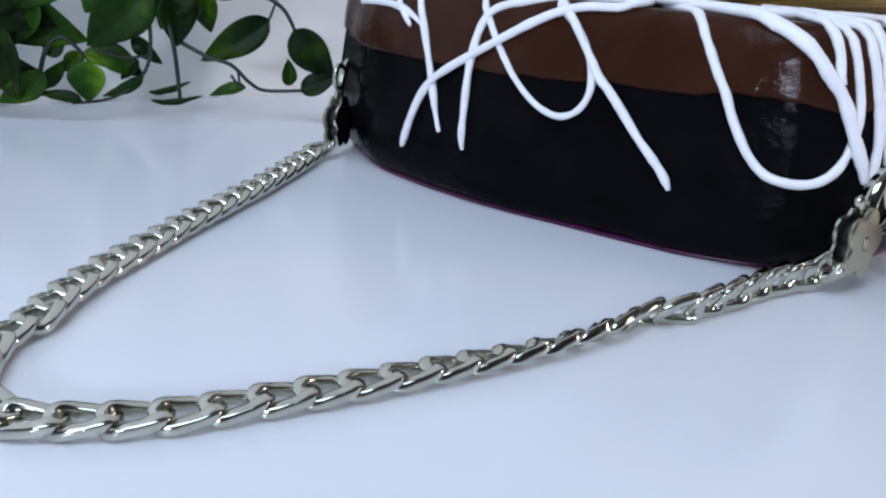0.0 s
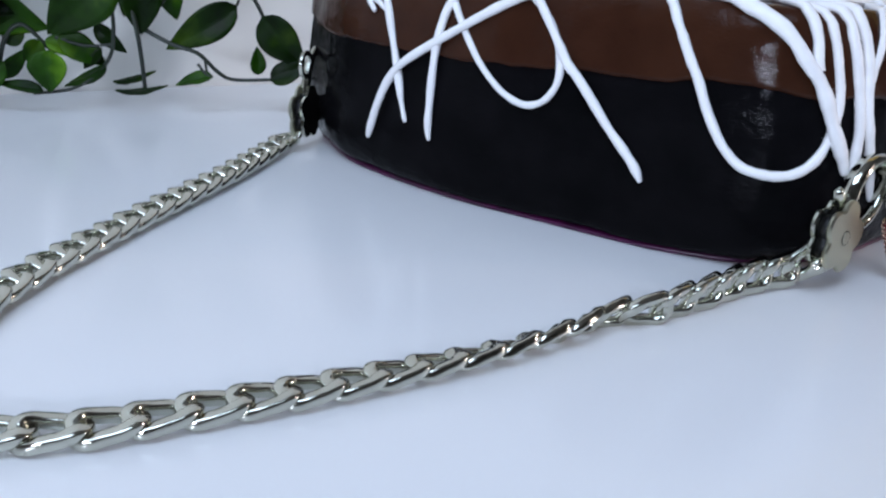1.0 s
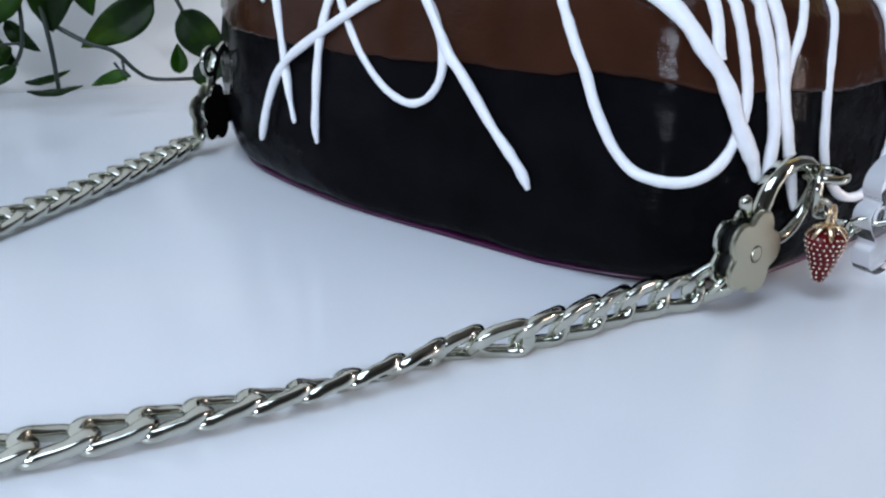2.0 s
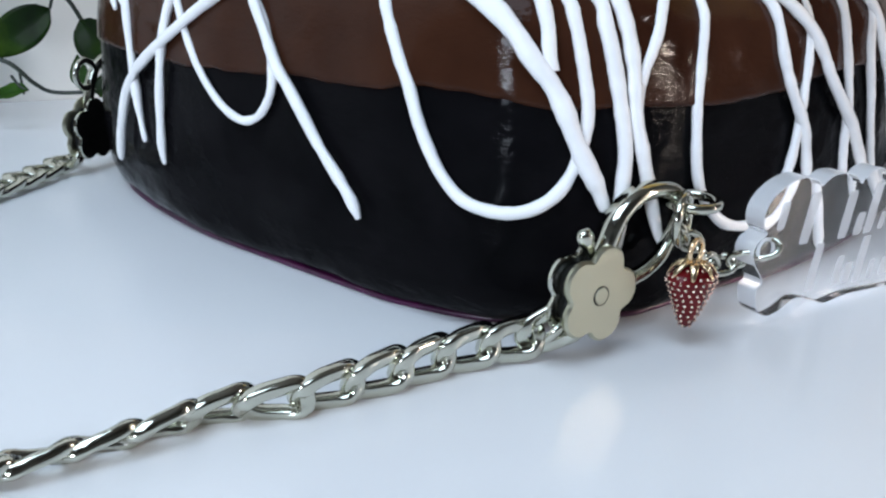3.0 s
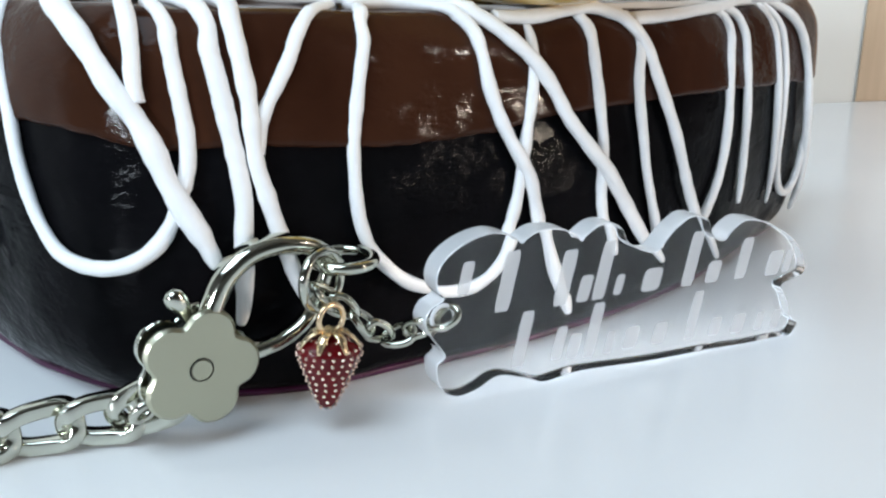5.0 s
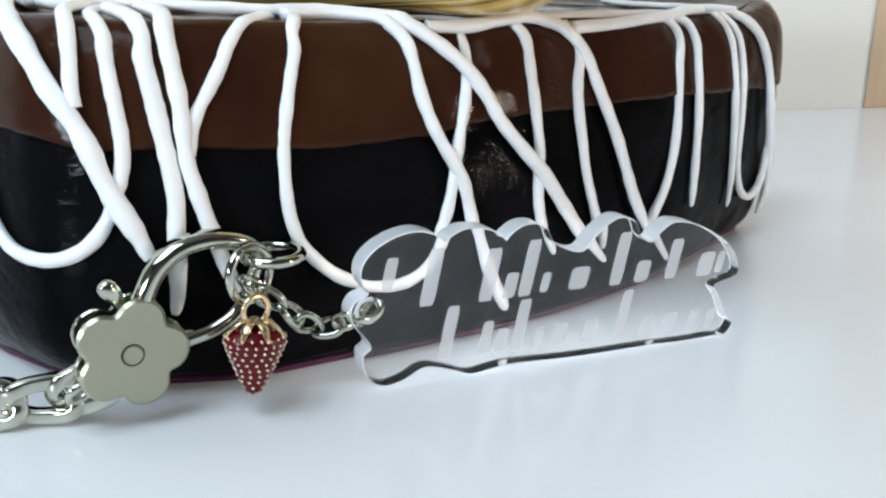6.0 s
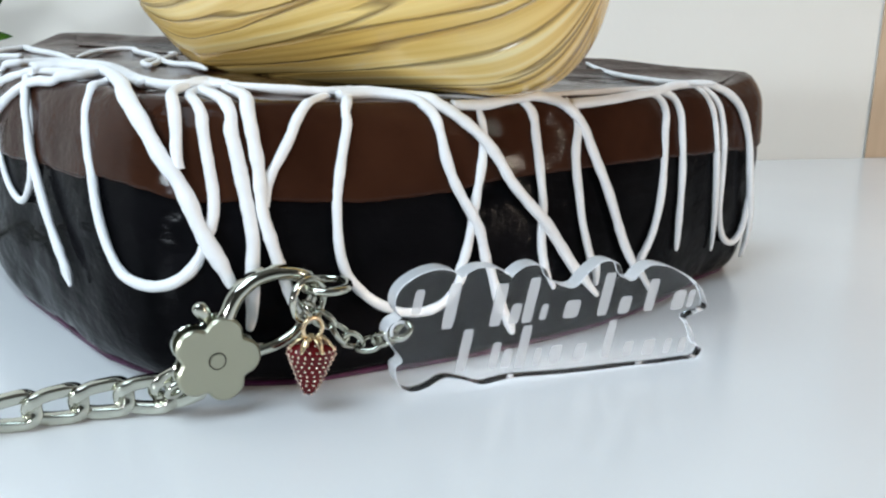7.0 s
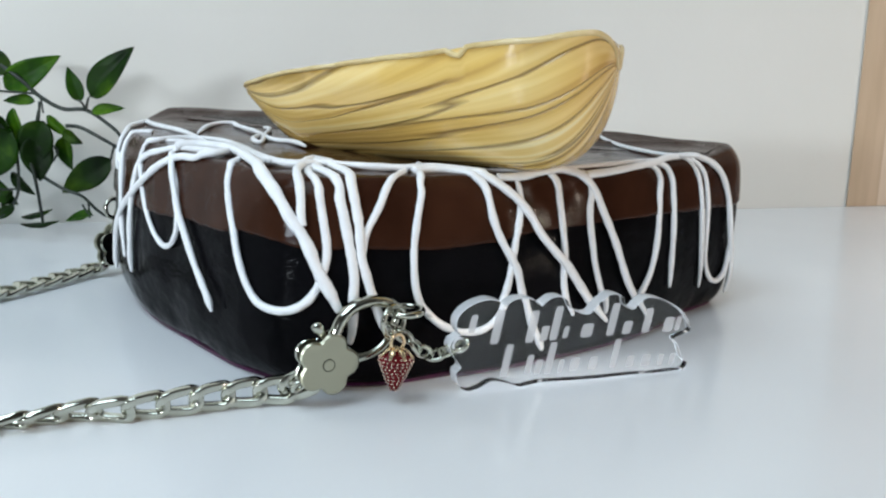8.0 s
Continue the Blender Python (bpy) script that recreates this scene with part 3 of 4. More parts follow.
part("rim", tube(bmesh.new(), lip_line, 0.0011, 8, True), LIP, NUT, "pale varnished rim", m=Matrix.Translation((-0.15, -0.37, -0.079)))

# ---------- chain strap ----------
def link_mesh():
    """One twisted curb link, its long axis along x, lying in the x, y plane."""
    path, ups, n = [], [], 56
    for k in range(n):
        a = 2 * math.pi * k / n
        x = 0.0066 * math.copysign(abs(math.cos(a)) ** 0.66, math.cos(a))
        y = 0.0040 * math.copysign(abs(math.sin(a)) ** 0.74, math.sin(a))
        path.append((x, y, -0.0011 * math.sin(2 * a)))
        ups.append((0, -0.5 * math.copysign(1, math.cos(a)) * abs(math.cos(a)) ** 1.5, 1))
    me = mesh_of(tube(bmesh.new(), path, 0.00168, 16, True, 0.86, np.array(ups), 0.52), "chain_link", SILVER)
    me.set_sharp_from_angle(angle=radians(40))
    return me


LINK = link_mesh()


def chain(points, pitch, label, twist, name="chain_strap"):
    """Links along a path; twist(d) gives how far a link is turned about the path at the distance d, in degrees."""
    path = spline(points, False, 30)
    run = np.r_[0, np.cumsum(np.linalg.norm(np.diff(path, axis=0), axis=1))]
    strap = thing(name, path[0], label, "chain", kind="")
    stops, d = [], 0.0
    while d < run[-1]:
        stops.append(d)
        d += pitch(d)
    for k, d in enumerate(stops):
        at = Vector([np.interp(d, run, path[:, i]) for i in range(3)])
        lo, hi = max(0, d - 0.005), min(run[-1], d + 0.005)
        way = Vector([np.interp(hi, run, path[:, i]) - np.interp(lo, run, path[:, i]) for i in range(3)]).normalized()
        side = Vector((0, 0, 1)).cross(way).normalized()
        up = way.cross(side)
        m = Matrix((way, side, up)).transposed().to_4x4()
        wob = 4 * noise.noise((k * 0.7, 2, 0))
        m = Matrix.Translation(at - Vector(path[0])) @ m @ Matrix.Rotation(radians(twist(d) + wob), 4, "X") @ Matrix.Rotation(radians(5 * noise.noise((k * 1.3, 5, 1))), 4, "Z")
        part("link", LINK, None, strap, m=m)
    return strap


def near_twist(d):
    return np.interp(d, (0, 0.045, 0.072, 0.095, 0.116, 0.14, 0.17, 0.25, 0.30, 0.40), (82, 75, 58, 36, 20, 8, 0, -4, 0, 4))


STRAP = [(0.1369, 0.2741, 0.0085), (0.1339, 0.2737, 0.0066), (0.1181, 0.2633, 0.0059), (0.1040, 0.2496, 0.0057), (0.0955, 0.2428, 0.0053), (0.0865, 0.2358, 0.0047), (0.0767, 0.2324, 0.0042), (0.0683, 0.2239, 0.0042), (0.0605, 0.2172, 0.0036), (0.0457, 0.2053, 0.0030), (0.0374, 0.1993, 0.0030), (0.0192, 0.1863, 0.0030), (0.0013, 0.1745, 0.0030), (-0.0164, 0.1638, 0.0030), (-0.0349, 0.1534, 0.0030), (-0.0539, 0.1481, 0.0030), (-0.0618, 0.1474, 0.0030), (-0.0709, 0.1507, 0.0030), (-0.0782, 0.1578, 0.0030), (-0.0828, 0.1669, 0.0030), (-0.0856, 0.1799, 0.0030), (-0.0855, 0.1893, 0.0030), (-0.0827, 0.1963, 0.0036), (-0.0833, 0.2096, 0.0036), (-0.0821, 0.2274, 0.0036), (-0.0793, 0.2444, 0.0036), (-0.0720, 0.2825, 0.0036), (-0.0621, 0.3289, 0.0036), (-0.0566, 0.3592, 0.0036), (-0.0526, 0.3883, 0.0036), (-0.0496, 0.4064, 0.0050)]
chain(STRAP, lambda d: np.interp(d, (0, 0.012, 0.06, 0.12, 0.30), (0.0100, 0.0112, 0.0113, 0.0107, 0.0107)), "silver curb chain strap lying on the white table", near_twist)


# ---------- flower clasps ----------
def flower(radius, n=90):
    out = []
    for k in range(n):
        a = 2 * math.pi * k / n
        r = radius * (0.70 + 0.30 * abs(math.cos(2.5 * a)) ** 0.62)
        out.append((r * math.cos(a), r * math.sin(a)))
    o = np.array(out)
    for _ in range(2):
        o = (np.roll(o, 1, 0) + 2 * o + np.roll(o, -1, 0)) / 4
    return o


def clasp(m, label):
    """A lobster clasp with a flower-shaped body; x along the clasp to its hook, y up, z out of the flower's face."""
    t = thing("flower_clasp", m, label, "clasp", "flower clasps")
    part("front_plate", slab(bmesh.new(), flower(0.0117), -0.0018, 0.0, 0.0006), BRUSHED, t, "satin flower-shaped front plate", smooth=False)
    part("back_plate", slab(bmesh.new(), flower(0.0117), -0.0066, -0.0052, 0.0003), SILVER, t, smooth=False)
    # solid filler, dark to look like the shaded space between the plates
    part("core", slab(bmesh.new(), flower(0.0088), -0.0052, -0.0018), GAPSHADE, t, "near-black core painting the shade between the plates")
    stud = bmesh.new()
    bmesh.ops.create_cone(stud, cap_ends=True, segments=28, radius1=0.0021, radius2=0.0019, depth=0.0004, matrix=Matrix.Translation((0, 0, 0.00005)))
    s = part("stud", stud, BRUSHED, t, "round rivet", smooth=False)
    # dark ring drawn for the shade around the rivet
    part("groove", tube(bmesh.new(), ring_path(0.00222), 0.00014, 6, True), GAPSHADE, s, m=Matrix.Translation((0, 0, 0.00005)))
    hook = spline([(0.0018, 0.006, -0.0032), (0.0040, 0.0119, -0.0032), (0.0066, 0.0164, -0.0032), (0.0112, 0.0198, -0.0032), (0.017, 0.0209, -0.0032), (0.0230, 0.0200, -0.0032), (0.0268, 0.0176, -0.0032), (0.0280, 0.0140, -0.0032)], False, 8)
    part("hook", tube(bmesh.new(), hook, np.linspace(0.0024, 0.0020, len(hook)), 14, flat=1.3, up=(0, 0, 1)), SILVER, t, "polished curved hook")
    gate = spline([(0.007, -0.001, -0.0032), (0.012, 0.0003, -0.0032), (0.0172, 0.0014, -0.0032), (0.0222, 0.0042, -0.0032), (0.0254, 0.0085, -0.0032), (0.0274, 0.0136, -0.0032)], False, 8)
    part("gate", tube(bmesh.new(), gate, np.linspace(0.0019, 0.0015, len(gate)), 12, flat=1.15, up=(0, 0, 1)), SILVER, t, "polished spring gate")
    lever = spline([(-0.0006, 0.0085, -0.0032), (-0.0020, 0.0116, -0.0032), (-0.0042, 0.0150, -0.0032)], False, 6)
    part("lever", tube(bmesh.new(), lever, [0.0011, 0.0012, 0.0012, 0.0013, 0.0014, 0.0016, 0.0018, 0.0020, 0.0021, 0.0021, 0.0019, 0.0016, 0.0008], 12, flat=0.8, up=(0, 0, 1)), SILVER, t, "small release lever")
    part("eye_loop", tube(bmesh.new(), ring_path(0.0026, 24), 0.0009, 10, True), SILVER, t, m=Matrix.Translation((-0.0100, -0.0072, -0.0034)) @ pose(0, 0, 0, 35, 20, 0))
    return t


CU, CN = Vector((0.682, 0.731, 0)), Vector((0.731, -0.682, 0))
CLASP = Matrix((CU, Vector((0, 0, 1)), CN)).transposed().to_4x4()
CLASP.translation = (0.1478, 0.2752, 0.0166)
clasp(CLASP, "silver flower-shaped lobster clasp at the end of the chain")


def metal_ring(name, m, r, wire_r, label, category="ring", ry=None, mat=None):
    return solo(name, tube(bmesh.new(), ring_path(r, 36, ry), wire_r, 10, True), mat or SILVER, label, category, smooth=True, m=m)


def on_clasp(x, y, z=0.0):
    """A place by the clasp, in its own millimetres."""
    return CLASP @ Vector((x / 1000, y / 1000, z / 1000))


metal_ring("bag_ring", Matrix.Translation(on_clasp(30.6, 16.2, -2.0)) @ CLASP.to_3x3().to_4x4() @ pose(0, 0, 0, 92, -6, 0), 0.0060, 0.00125, "silver wire ring fixed in the side of the handbag")
metal_ring("jump_ring", Matrix.Translation(on_clasp(24.6, 13.6, 0.6)) @ CLASP.to_3x3().to_4x4() @ pose(0, 0, 0, 0, 26, 0), 0.0058, 0.0010, "thin silver jump ring hanging from the clasp")

# the far clasp, seen edge-on at the other end of the handbag
fz = Vector((-0.985, 0.17, 0)).normalized()
fx = Vector((0.05, 0.1, 0.99))
fx = (fx - fz * fx.dot(fz)).normalized()
FM = Matrix((fx, fz.cross(fx), fz)).transposed().to_4x4()
FM.translation = (-0.0461, 0.4046, 0.0160)
clasp(FM, "silver flower-shaped lobster clasp in shade, hanging at the far end")
metal_ring("bag_ring", Matrix.Translation((-0.0425, 0.4043, 0.0362)) @ pose(0, 0, 0, 90, 0, 78), 0.0050, 0.0012, "silver wire ring fixed in the end of the handbag")


# ---------- strawberry charm ----------
def berry_radius(y):
    """Half width at the height y from 0 at the tip to 1 at the shoulder."""
    return 0.0065 * (0.17 + 0.83 * min(1.0, y / 0.80) ** 0.85) * min(1.0, y / 0.05) ** 0.5 * (1 - 0.8 * max(0.0, (y - 0.8) / 0.2) ** 2.2)


CHARM = thing("strawberry_charm", Matrix.Translation(on_clasp(22.4, -11, 6)) @ CLASP.to_3x3().to_4x4() @ pose(0, 0, 0, 0, -14, -4), "red enamel strawberry charm with gold seeds and leaves", "charm")
bm = bmesh.new()
BH = 0.0152
rows = []
for i in range(19):
    y = i / 18
    r = max(0.0003, berry_radius(max(0.004, y)))
    rows.append([bm.verts.new((r * math.cos(2 * math.pi * k / 28), y * BH, 0.72 * r * math.sin(2 * math.pi * k / 28))) for k in range(28)])
for a, b2 in zip(rows, rows[1:]):
    for k in range(28):
        bm.faces.new((a[k], a[(k + 1) % 28], b2[(k + 1) % 28], b2[k]))
bm.faces.new(rows[0])
bm.faces.new(rows[-1])
part("fruit", bm, REDENAMEL, CHARM, "red enamel body")
bm = bmesh.new()
bmesh.ops.create_icosphere(bm, subdivisions=2, radius=0.00037)
SEED = mesh_of(bm, "seed", SEEDMETAL)
for i in range(11):
    y = 0.05 + 0.90 * i / 10
    r = berry_radius(y)
    count = max(4, int(2 * math.pi * 0.86 * r / 0.0016))
    for k in range(count):
        a = 2 * math.pi * (k + 0.5 * (i % 2)) / count + 0.35 * i
        part("seed", SEED, None, CHARM, m=Matrix.Translation((r * math.cos(a), y * BH, 0.72 * r * math.sin(a))))
for k in range(7):
    a = 2 * math.pi * k / 7 + 0.3
    bm = bmesh.new()
    d = Vector((math.cos(a), 0, 0.8 * math.sin(a)))
    pts = [Vector((0, BH + 0.0006, 0)), d * 0.0026 + Vector((0, BH + 0.0009, 0)), d * 0.0046 + Vector((0, BH - 0.0002, 0)), d * 0.0062 + Vector((0, BH - 0.0024, 0))]
    p = spline([tuple(q) for q in pts], False, 4)
    tube(bm, p, [0.0003 + 0.0008 * math.sin(math.pi * min(1, 0.12 + 0.88 * i / (len(p) - 1))) for i in range(len(p))], 8, flat=0.4, up=(0, 1, 0))
    part("leaf", bm, GOLD, CHARM)
part("loop", tube(bmesh.new(), ring_path(0.0029, 24), 0.0006, 8, True), GOLD, CHARM, "gold loop", m=Matrix.Translation((0, BH + 0.0033, 0)) @ pose(0, 0, 0, 0, 25, 0))

# ---------- small chain and acrylic tag ----------
SMALL = thing("small_chain", Matrix.Translation(on_clasp(27, 8, 0)), "short fine silver chain between clasp and tag", "chain")
small_link = mesh_of(tube(bmesh.new(), [(0.0036 * math.cos(2 * math.pi * k / 24), 0.0023 * math.sin(2 * math.pi * k / 24), 0.0005 * math.sin(4 * math.pi * k / 24)) for k in range(24)], 0.0008, 8, True), "small_link", SILVER)
TU, TN = Vector((0.7575, 0.6528, 0)).normalized(), Vector((0.6528, -0.7575, 0)).normalized()
TAGM = Matrix((TU, Vector((0, 0, 1)), TN)).transposed().to_4x4()
TAGM.translation = (0.1866, 0.306, 0)
eye_at = TAGM @ Vector((-0.0007, 0.0201, 0.0))
small_path = spline([on_clasp(25, 10.5, 0.5), on_clasp(28.5, 7.5, 0), on_clasp(32.5, 4.0, 0), on_clasp(37.0, 0.2, -0.5), on_clasp(41.5, -2.0, -1), eye_at], False, 20)
srun = np.r_[0, np.cumsum(np.linalg.norm(np.diff(small_path, axis=0), axis=1))]
count = max(5, int(srun[-1] / 0.0052))
for k in range(count + 1):
    d = k * srun[-1] / count
    at = Vector([np.interp(d, srun, small_path[:, i]) for i in range(3)])
    way = Vector([np.interp(min(srun[-1], d + 0.002), srun, small_path[:, i]) - np.interp(max(0, d - 0.002), srun, small_path[:, i]) for i in range(3)]).normalized()
    side = Vector((0, 0, 1)).cross(way).normalized()
    m = Matrix.Translation(at - SMALL.matrix_basis.translation) @ Matrix((way, side, way.cross(side))).transposed().to_4x4() @ Matrix.Rotation(radians(40 + 90 * (k % 2)), 4, "X")
    part("link", small_link, None, SMALL, m=m)

TAG = thing("acrylic_tag", TAGM, "clear acrylic tag, scalloped edge, frosted engraving, upright on the table", "tag")
EDGE_LINE = [(0.4, 3.0), (3.6, 1.7), (7.9, 2.5), (13.0, 4.6), (19.4, 3.0), (24.4, 1.1), (29.3, 1.5), (35.3, 1.9), (50.2, 1.1), (61.1, 0.8), (72.4, 0.7), (84.1, 0.3), (93.8, 0.3), (97.4, 0.3), (99.5, 3.2), (97.4, 4.9), (94.8, 10.7), (92.7, 14.2), (99.2, 16.1), (99.7, 19.0), (97.6, 22.9), (94.2, 26.3), (87.8, 30.0), (83.0, 31.7), (78.4, 32.1), (74.7, 30.0), (73.1, 28.2), (71.1, 28.2), (69.0, 30.0), (67.2, 33.6)]
EDGE_LINE += [(62.6, 34.8), (58.5, 32.8), (55.9, 30.5), (53.2, 27.8), (49.6, 28.2), (45.0, 30.7), (43.4, 33.6), (40.7, 35.4), (36.7, 35.4), (33.3, 33.4), (32.5, 32.5), (30.9, 34.1), (27.0, 35.7), (22.1, 36.0), (18.8, 34.7), (17.4, 33.8), (15.5, 35.3), (10.9, 36.7), (5.5, 35.8), (1.0, 33.5), (-1.6, 30.7), (-2.3, 27.7), (-1.6, 25.3), (-0.6, 23.8), (-3.4, 22.3), (-4.7, 19.5), (-3.3, 16.1), (-0.1, 11.5), (-1.9, 9.5), (-1.5, 5.7)]
tag_outline = spline(EDGE_LINE, True, 5) / 1000
THICK = 0.006
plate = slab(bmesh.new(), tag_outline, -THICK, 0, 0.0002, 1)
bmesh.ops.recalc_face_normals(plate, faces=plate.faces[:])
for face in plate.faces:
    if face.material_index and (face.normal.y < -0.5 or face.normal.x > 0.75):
        face.material_index = 0  # foot and far end stay clear; the other cut faces get the painted brightness
part("plate", plate, [ACRYLIC, LITEDGE], TAG, "clear acrylic plate, cut edge whitened for the light it catches", smooth=False).visible_shadow = False
part("eyelet", tube(bmesh.new(), ring_path(0.0026, 28), 0.0005, 8, True), LITEDGE, TAG, "polished rim of the hole, whitened for the light it catches", m=Matrix.Translation((-0.0007, 0.0201, 0.0002)))


def bars(strokes):
    """Plain slanted bars in place of engraved writing: foot x, foot y, head y and width, in millimetres on the plate."""
    for x0, y0, y1, w in strokes:
        h, x1 = w / 2, x0 + 0.2 * (y1 - y0)
        o = [(x0 - h, y0 + 0.4), (x0, y0), (x0 + h, y0 + 0.4), ((x0 + x1) / 2 + 1.1 * h, (y0 + y1) / 2), (x1 + h, y1 - 0.4), (x1, y1), (x1 - h, y1 - 0.4), ((x0 + x1) / 2 - 1.1 * h, (y0 + y1) / 2)]
        part("engraved_bar", slab(bmesh.new(), spline(o, True, 4) / 1000, 0.00005, 0.00018), FROST, TAG, smooth=False)


bars([(3.7, 24.3, 31.3, 2.5), (13.0, 19.4, 32.2, 3.2), (27.5, 18.6, 30.7, 3.2), (33.3, 18.5, 24.5, 2.9), (37.5, 18.6, 31.6, 3.0), (42.6, 18.8, 23.5, 2.0), (51.7, 18.4, 23.8, 4.5), (62.3, 18.2, 30.9, 3.1), (69.6, 18.0, 23.3, 3.6), (78.3, 17.9, 27.7, 3.1), (88.5, 17.3, 23.4, 4.1), (93.0, 17.6, 23.1, 2.1)])
bars([(17.3, 6.0, 18.3, 2.8), (27.2, 5.9, 13.5, 2.5), (31.3, 5.5, 11.2, 2.8), (35.7, 5.1, 17.5, 2.8), (41.0, 5.0, 10.3, 2.0), (46.9, 5.2, 10.5, 3.5), (55.1, 5.0, 10.2, 3.4), (64.3, 4.9, 16.2, 2.6), (71.8, 4.3, 8.9, 3.1), (79.0, 3.8, 8.7, 3.6), (85.9, 3.5, 8.2, 2.2), (91.3, 3.1, 8.0, 2.4)])

# ---------- trailing plant ----------
PLANT = thing("trailing_plant", (-0.115, 0.45, 0), "artificial trailing vine with glossy pointed green leaves by the wall", "plant")
PB = Matrix.Translation((0.115, -0.45, 0))
WN = Vector((0.208, -0.978, 0)).normalized()


def on_wall(x, z, off=0.02):
    """A place at the world's x, z, off metres before the plane in which the vine hangs."""
    off += 0.006
    y = 0.5016 + (x + 0.125) * math.tan(radians(12)) - off / math.cos(radians(12))
    return Vector((0.962 * x - 0.0020, 0.962 * y - 0.0011, 0.962 * z + 0.0035))


def leaf(base, tip, width, off=0.02, tilt=0.0, curl=0.15, off_tip=None):
    """A pointed leaf from base to tip, in (x, z) before the wall; tilt turns it about its long axis."""
    a, c = on_wall(*base, off), on_wall(*tip, off if off_tip is None else off_tip)
    way = c - a
    long = way.length
    way.normalize()
    side = way.cross(WN).normalized()
    nrm = side.cross(way).normalized()
    turn = Matrix.Rotation(radians(tilt), 3, way)
    side, nrm = turn @ side, turn @ nrm
    if nrm.dot(WN) < 0:
        nrm = -nrm
    bm = bmesh.new()
    nu, nv = 14, 8
    faces = []
    for face in (1, -1):
        grid = []
        for i in range(nu + 1):
            u = i / nu
            w = width * 0.5 * (math.sin(math.pi * u ** 0.72)) ** 0.85 * (1 - 0.12 * u) + 0.00012
            row = []
            for k in range(nv + 1):
                v = 2 * k / nv - 1
                fold = abs(v) * w * 0.28 + 0.0006 * noise.noise((u * 5 + base[0] * 90, v * 2, base[1] * 80))
                sag = -curl * long * u * u * 0.5 + 0.03 * long * math.sin(math.pi * u)
                vein = -0.00025 * math.exp(-(v * 9) ** 2)
                row.append(bm.verts.new(a + way * (u * long) + side * (v * w) + nrm * (fold + sag + vein + face * 0.00018)))
            grid.append(row)
        faces.append(grid)
        for i in range(nu):
            for k in range(nv):
                bm.faces.new((grid[i][k], grid[i][k + 1], grid[i + 1][k + 1], grid[i + 1][k]))
    f, g = faces
    loop = [(i, 0) for i in range(nu + 1)] + [(nu, k) for k in range(1, nv + 1)] + [(i, nv) for i in range(nu - 1, -1, -1)] + [(0, k) for k in range(nv - 1, 0, -1)]
    for (i, k), (j, l) in zip(loop, loop[1:] + loop[:1]):
        bm.faces.new((f[i][k], f[j][l], g[j][l], g[i][k]))
    return part("leaf", bm, LEAF, PLANT, m=PB)


def stem(points, radius=0.0011, off=0.02):
    p = spline([tuple(on_wall(x, z, off + 0.002 * math.sin(i))) for i, (x, z) in enumerate(points)], False, 8)
    return part("stem", tube(bmesh.new(), p, np.linspace(radius, radius * 0.75, len(p)), 8), STEM, PLANT, m=PB)


# leaves near the bag
leaf((-0.0899, 0.0509), (-0.1243, 0.0274), 0.0178, 0.02, -8)
leaf((-0.078, 0.0461), (-0.0573, 0.0209), 0.02, 0.02, 12)
leaf((-0.0804, 0.0168), (-0.0803, 0.0309), 0.0081, 0.02, 20)
leaf((-0.074, 0.014), (-0.0551, 0.0231), 0.0119, 0.02, -25)
leaf((-0.1009, 0.016), (-0.1192, 0.0119), 0.0081, 0.024, 50)
leaf((-0.1345, 0.064), (-0.1338, 0.0352), 0.02, 0.024, -20)
leaf((-0.1239, 0.0632), (-0.1211, 0.0418), 0.014, 0.014, 15)
leaf((-0.1197, 0.0672), (-0.1085, 0.0593), 0.0086, 0.02, 10)
leaf((-0.145, 0.0673), (-0.1749, 0.0341), 0.0281, 0.03, -15)
leaf((-0.2247, 0.0575), (-0.1773, 0.0356), 0.0281, 0.024, 10)
leaf((-0.2296, 0.051), (-0.1892, 0.0457), 0.0216, 0.03, -35)
leaf((-0.216, 0.0455), (-0.2085, 0.0069), 0.0281, 0.034, 25)
leaf((-0.1987, 0.0285), (-0.1892, 0.0388), 0.0097, 0.02, 10)
leaf((-0.2047, 0.0119), (-0.1892, 0.0258), 0.0097, 0.018, 30)
leaf((-0.1808, 0.0311), (-0.1891, 0.0209), 0.0103, 0.024, -15)
leaf((-0.1749, 0.0276), (-0.176, 0.0068), 0.0189, 0.03, 5)
leaf((-0.1796, 0.0313), (-0.1609, 0.024), 0.0097, 0.022, -30)
leaf((-0.1539, 0.0281), (-0.1632, 0.0179), 0.0086, 0.022, 25)
leaf((-0.1504, 0.0203), (-0.1702, 0.0085), 0.0081, 0.026, -40)
leaf((-0.1796, 0.0073), (-0.2011, 0.0111), 0.007, 0.028, 45)
leaf((-0.1493, 0.0116), (-0.1288, 0.0164), 0.0059, 0.022, 50)
leaf((-0.1469, 0.0081), (-0.122, 0.0095), 0.0065, 0.026, 55)
leaf((-0.2445, 0.0279), (-0.2256, 0.0086), 0.0162, 0.03, 15)
leaf((-0.2597, 0.0613), (-0.2014, 0.0537), 0.0281, 0.036, 12)
leaf((-0.1887, 0.0778), (-0.2038, 0.0515), 0.0281, 0.034, -18)
leaf((-0.1598, 0.0733), (-0.1773, 0.0508), 0.0238, 0.026, 8)
leaf((-0.2513, 0.0439), (-0.2209, 0.0237), 0.0259, 0.038, -12)
leaf((-0.2528, 0.0721), (-0.2561, 0.0479), 0.0259, 0.03, 14)
leaf((-0.1499, 0.0805), (-0.1435, 0.0544), 0.0162, 0.022, 30)
leaf((-0.2571, 0.0183), (-0.233, 0.004), 0.0173, 0.03, 20)
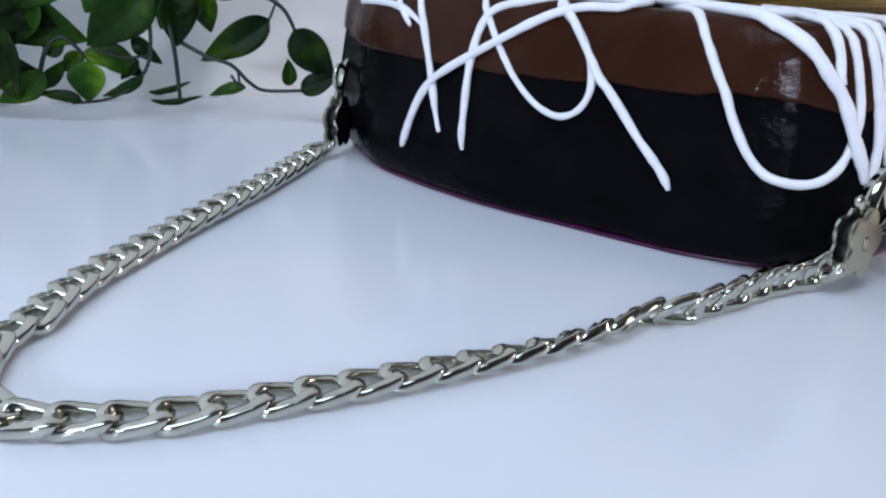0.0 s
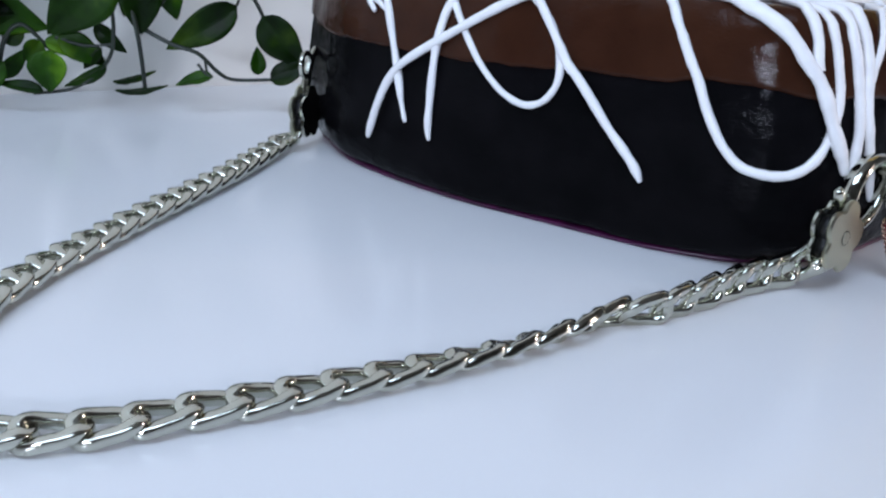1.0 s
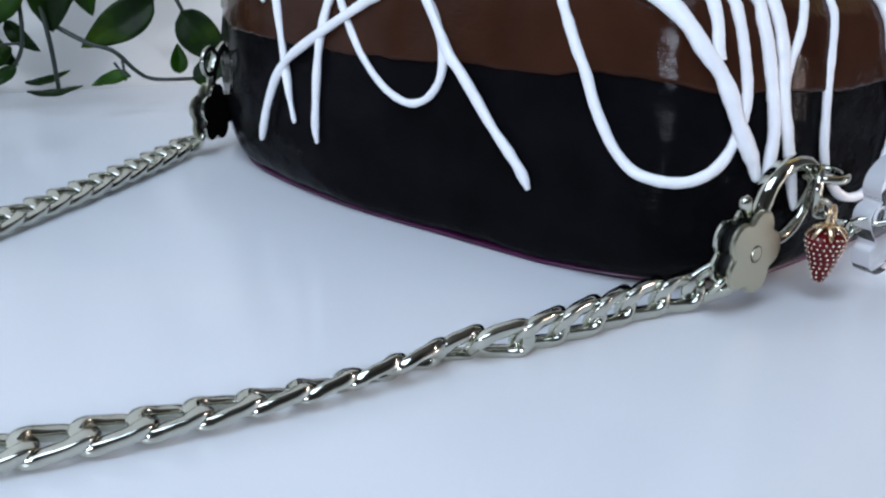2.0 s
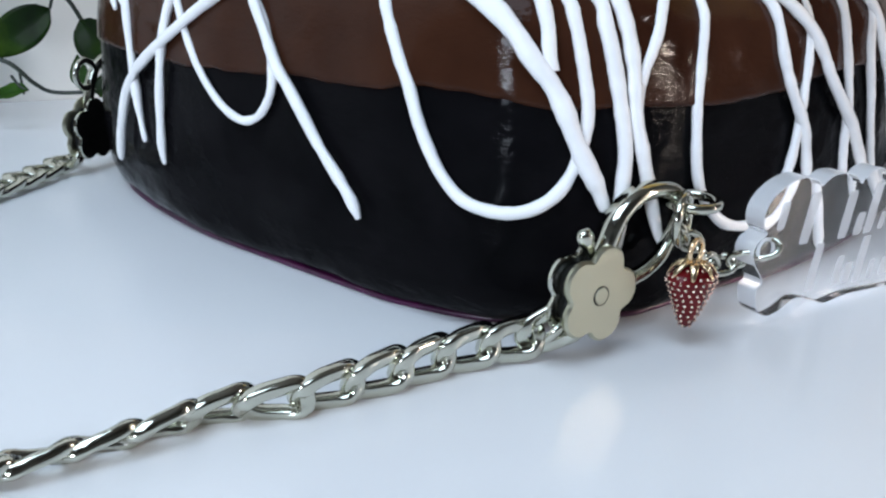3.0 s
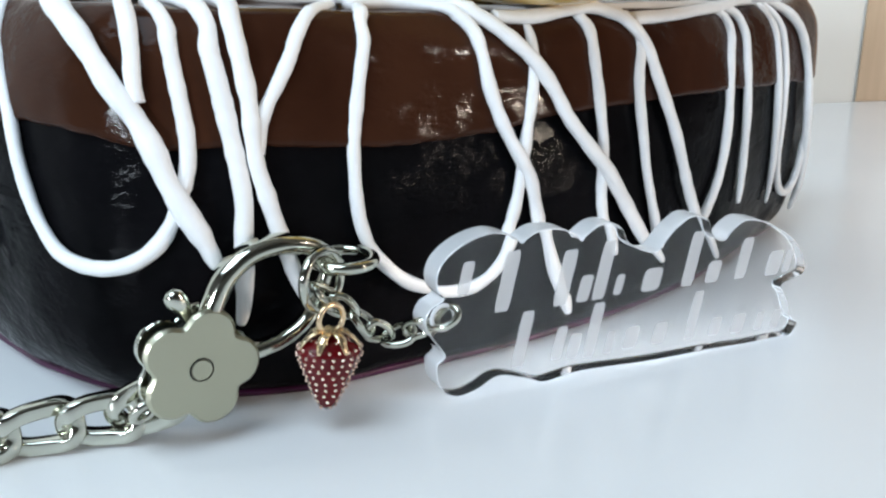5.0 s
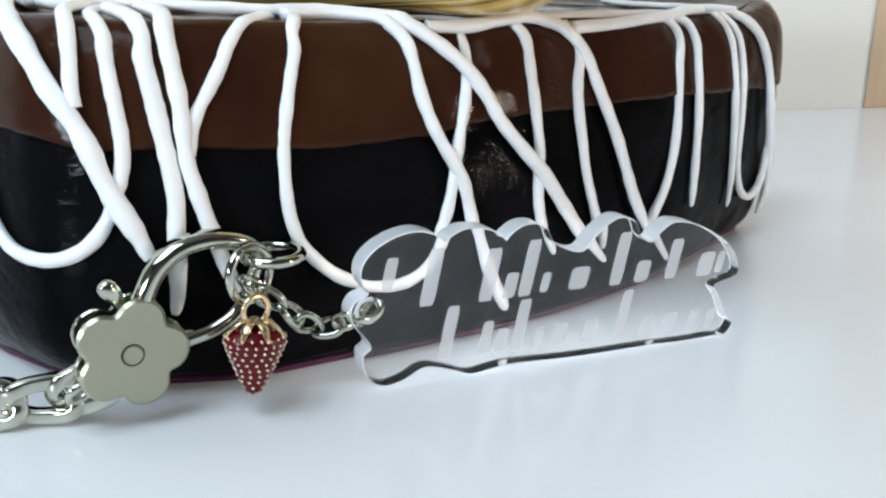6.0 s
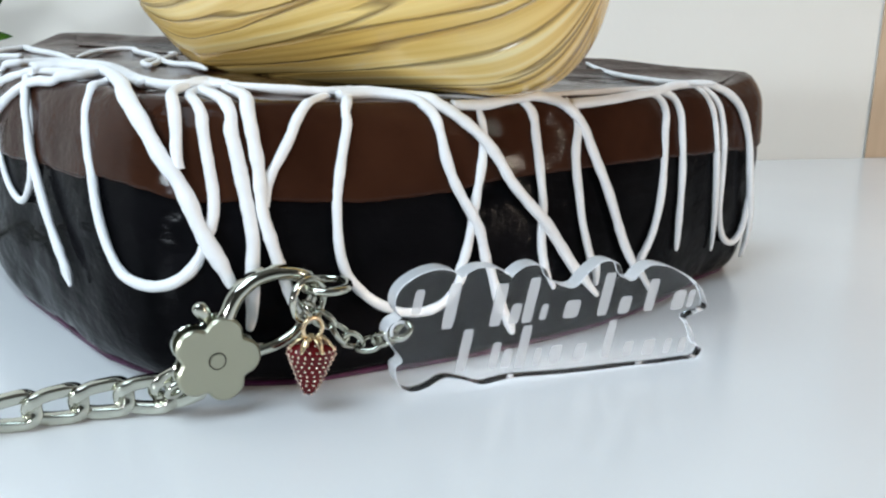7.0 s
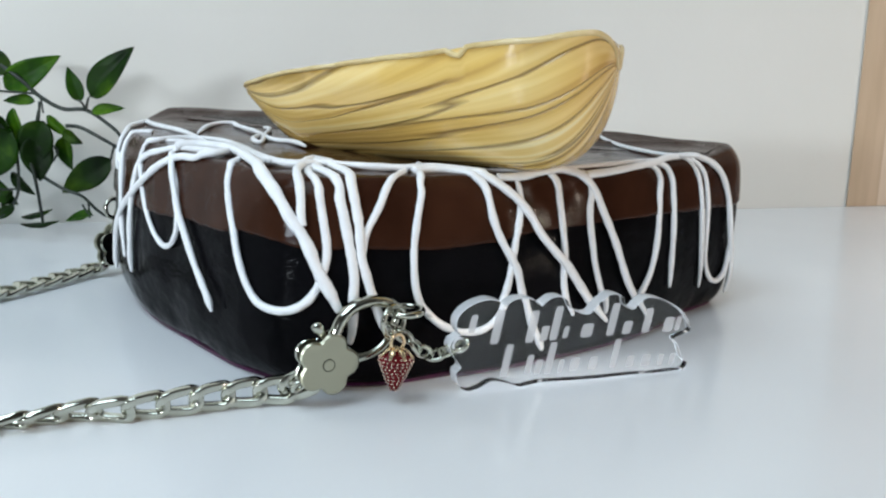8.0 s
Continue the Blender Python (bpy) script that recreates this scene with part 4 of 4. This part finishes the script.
leaf((-0.1996, 0.0584), (-0.211, 0.034), 0.0238, 0.028, 22)
leaf((-0.174, 0.0666), (-0.1516, 0.0476), 0.0173, 0.022, -24)
leaf((-0.2257, 0.0291), (-0.1987, 0.0192), 0.0151, 0.026, 26)
leaf((-0.1951, 0.0212), (-0.2182, 0.0045), 0.0151, 0.03, -18)
leaf((-0.1586, 0.0392), (-0.1449, 0.0247), 0.0097, 0.016, 18)
# leaves higher up the vine
leaf((-0.1559, 0.0927), (-0.1201, 0.1126), 0.0178, 0.020, 8)
leaf((-0.1074, 0.0857), (-0.1151, 0.1066), 0.0097, 0.020, 20)
leaf((-0.1011, 0.0886), (-0.0740, 0.1199), 0.0186, 0.020, -10)
leaf((-0.1023, 0.0795), (-0.0820, 0.0830), 0.0074, 0.018, -30)
leaf((-0.1297, 0.0762), (-0.1152, 0.0635), 0.0084, 0.020, 15)
leaf((-0.1294, 0.0734), (-0.1417, 0.0434), 0.0221, 0.024, -12)
leaf((-0.1368, 0.0847), (-0.1580, 0.0853), 0.0076, 0.020, 35)
leaf((-0.1605, 0.0753), (-0.1520, 0.0556), 0.0132, 0.022, 10)
leaf((-0.1731, 0.0339), (-0.1517, 0.0197), 0.0135, 0.022, -14)
leaf((-0.1492, 0.1033), (-0.1701, 0.1147), 0.0154, 0.022, 8)
stem([(-0.1718, 0.1146), (-0.1577, 0.1075), (-0.1438, 0.0983), (-0.1336, 0.0882), (-0.1203, 0.0807), (-0.1052, 0.0802), (-0.0878, 0.0698), (-0.0802, 0.0624)], 0.0014)
stem([(-0.1052, 0.0802), (-0.1049, 0.0844), (-0.1073, 0.0863)], 0.0007)
stem([(-0.1044, 0.0809), (-0.1020, 0.0858), (-0.1007, 0.0886)], 0.0008)
stem([(-0.1329, 0.0876), (-0.1307, 0.0779)], 0.0007)
stem([(-0.1350, 0.0896), (-0.1481, 0.0902), (-0.1627, 0.0908)], 0.0009)
stem([(-0.1339, 0.0848), (-0.1339, 0.0729)], 0.0009)
stem([(-0.1175, 0.0704), (-0.1077, 0.07), (-0.0954, 0.0643), (-0.0833, 0.0564), (-0.0779, 0.046)], 0.0012)
stem([(-0.0899, 0.0509), (-0.087, 0.0578), (-0.0854, 0.0604)], 0.0007)
stem([(-0.1379, 0.0397), (-0.1209, 0.0311), (-0.1086, 0.0269), (-0.0999, 0.0179), (-0.0924, 0.0137), (-0.0741, 0.0142)], 0.0011)
stem([(-0.1516, 0.0632), (-0.1388, 0.0489), (-0.1349, 0.0329), (-0.1333, 0.0074)], 0.0013, 0.024)
stem([(-0.1481, 0.0541), (-0.1463, 0.0378), (-0.1498, 0.0225), (-0.1655, 0.0089), (-0.1867, 0.0047)], 0.001, 0.024)
stem([(-0.1749, 0.0326), (-0.1608, 0.0293), (-0.147, 0.0304)], 0.0008, 0.022)
stem([(-0.2035, 0.0083), (-0.1976, 0.0304), (-0.1892, 0.0385), (-0.1796, 0.0291), (-0.1761, 0.0229)], 0.0012, 0.022)
stem([(-0.1891, 0.1112), (-0.2163, 0.0905), (-0.238, 0.0623), (-0.2356, 0.0402), (-0.223, 0.0097)], 0.0014, 0.022)
stem([(-0.1349, 0.0791), (-0.1355, 0.0642), (-0.123, 0.055), (-0.131, 0.0442)], 0.0009, 0.02)
stem([(-0.1581, 0.0962), (-0.1689, 0.0838), (-0.1595, 0.0714), (-0.1515, 0.0633)], 0.001, 0.022)
stem([(-0.1087, 0.0216), (-0.1042, 0.0169), (-0.1009, 0.0155)], 0.0007, 0.022)
stem([(-0.1054, 0.0229), (-0.1037, 0.0133)], 0.0007, 0.021)
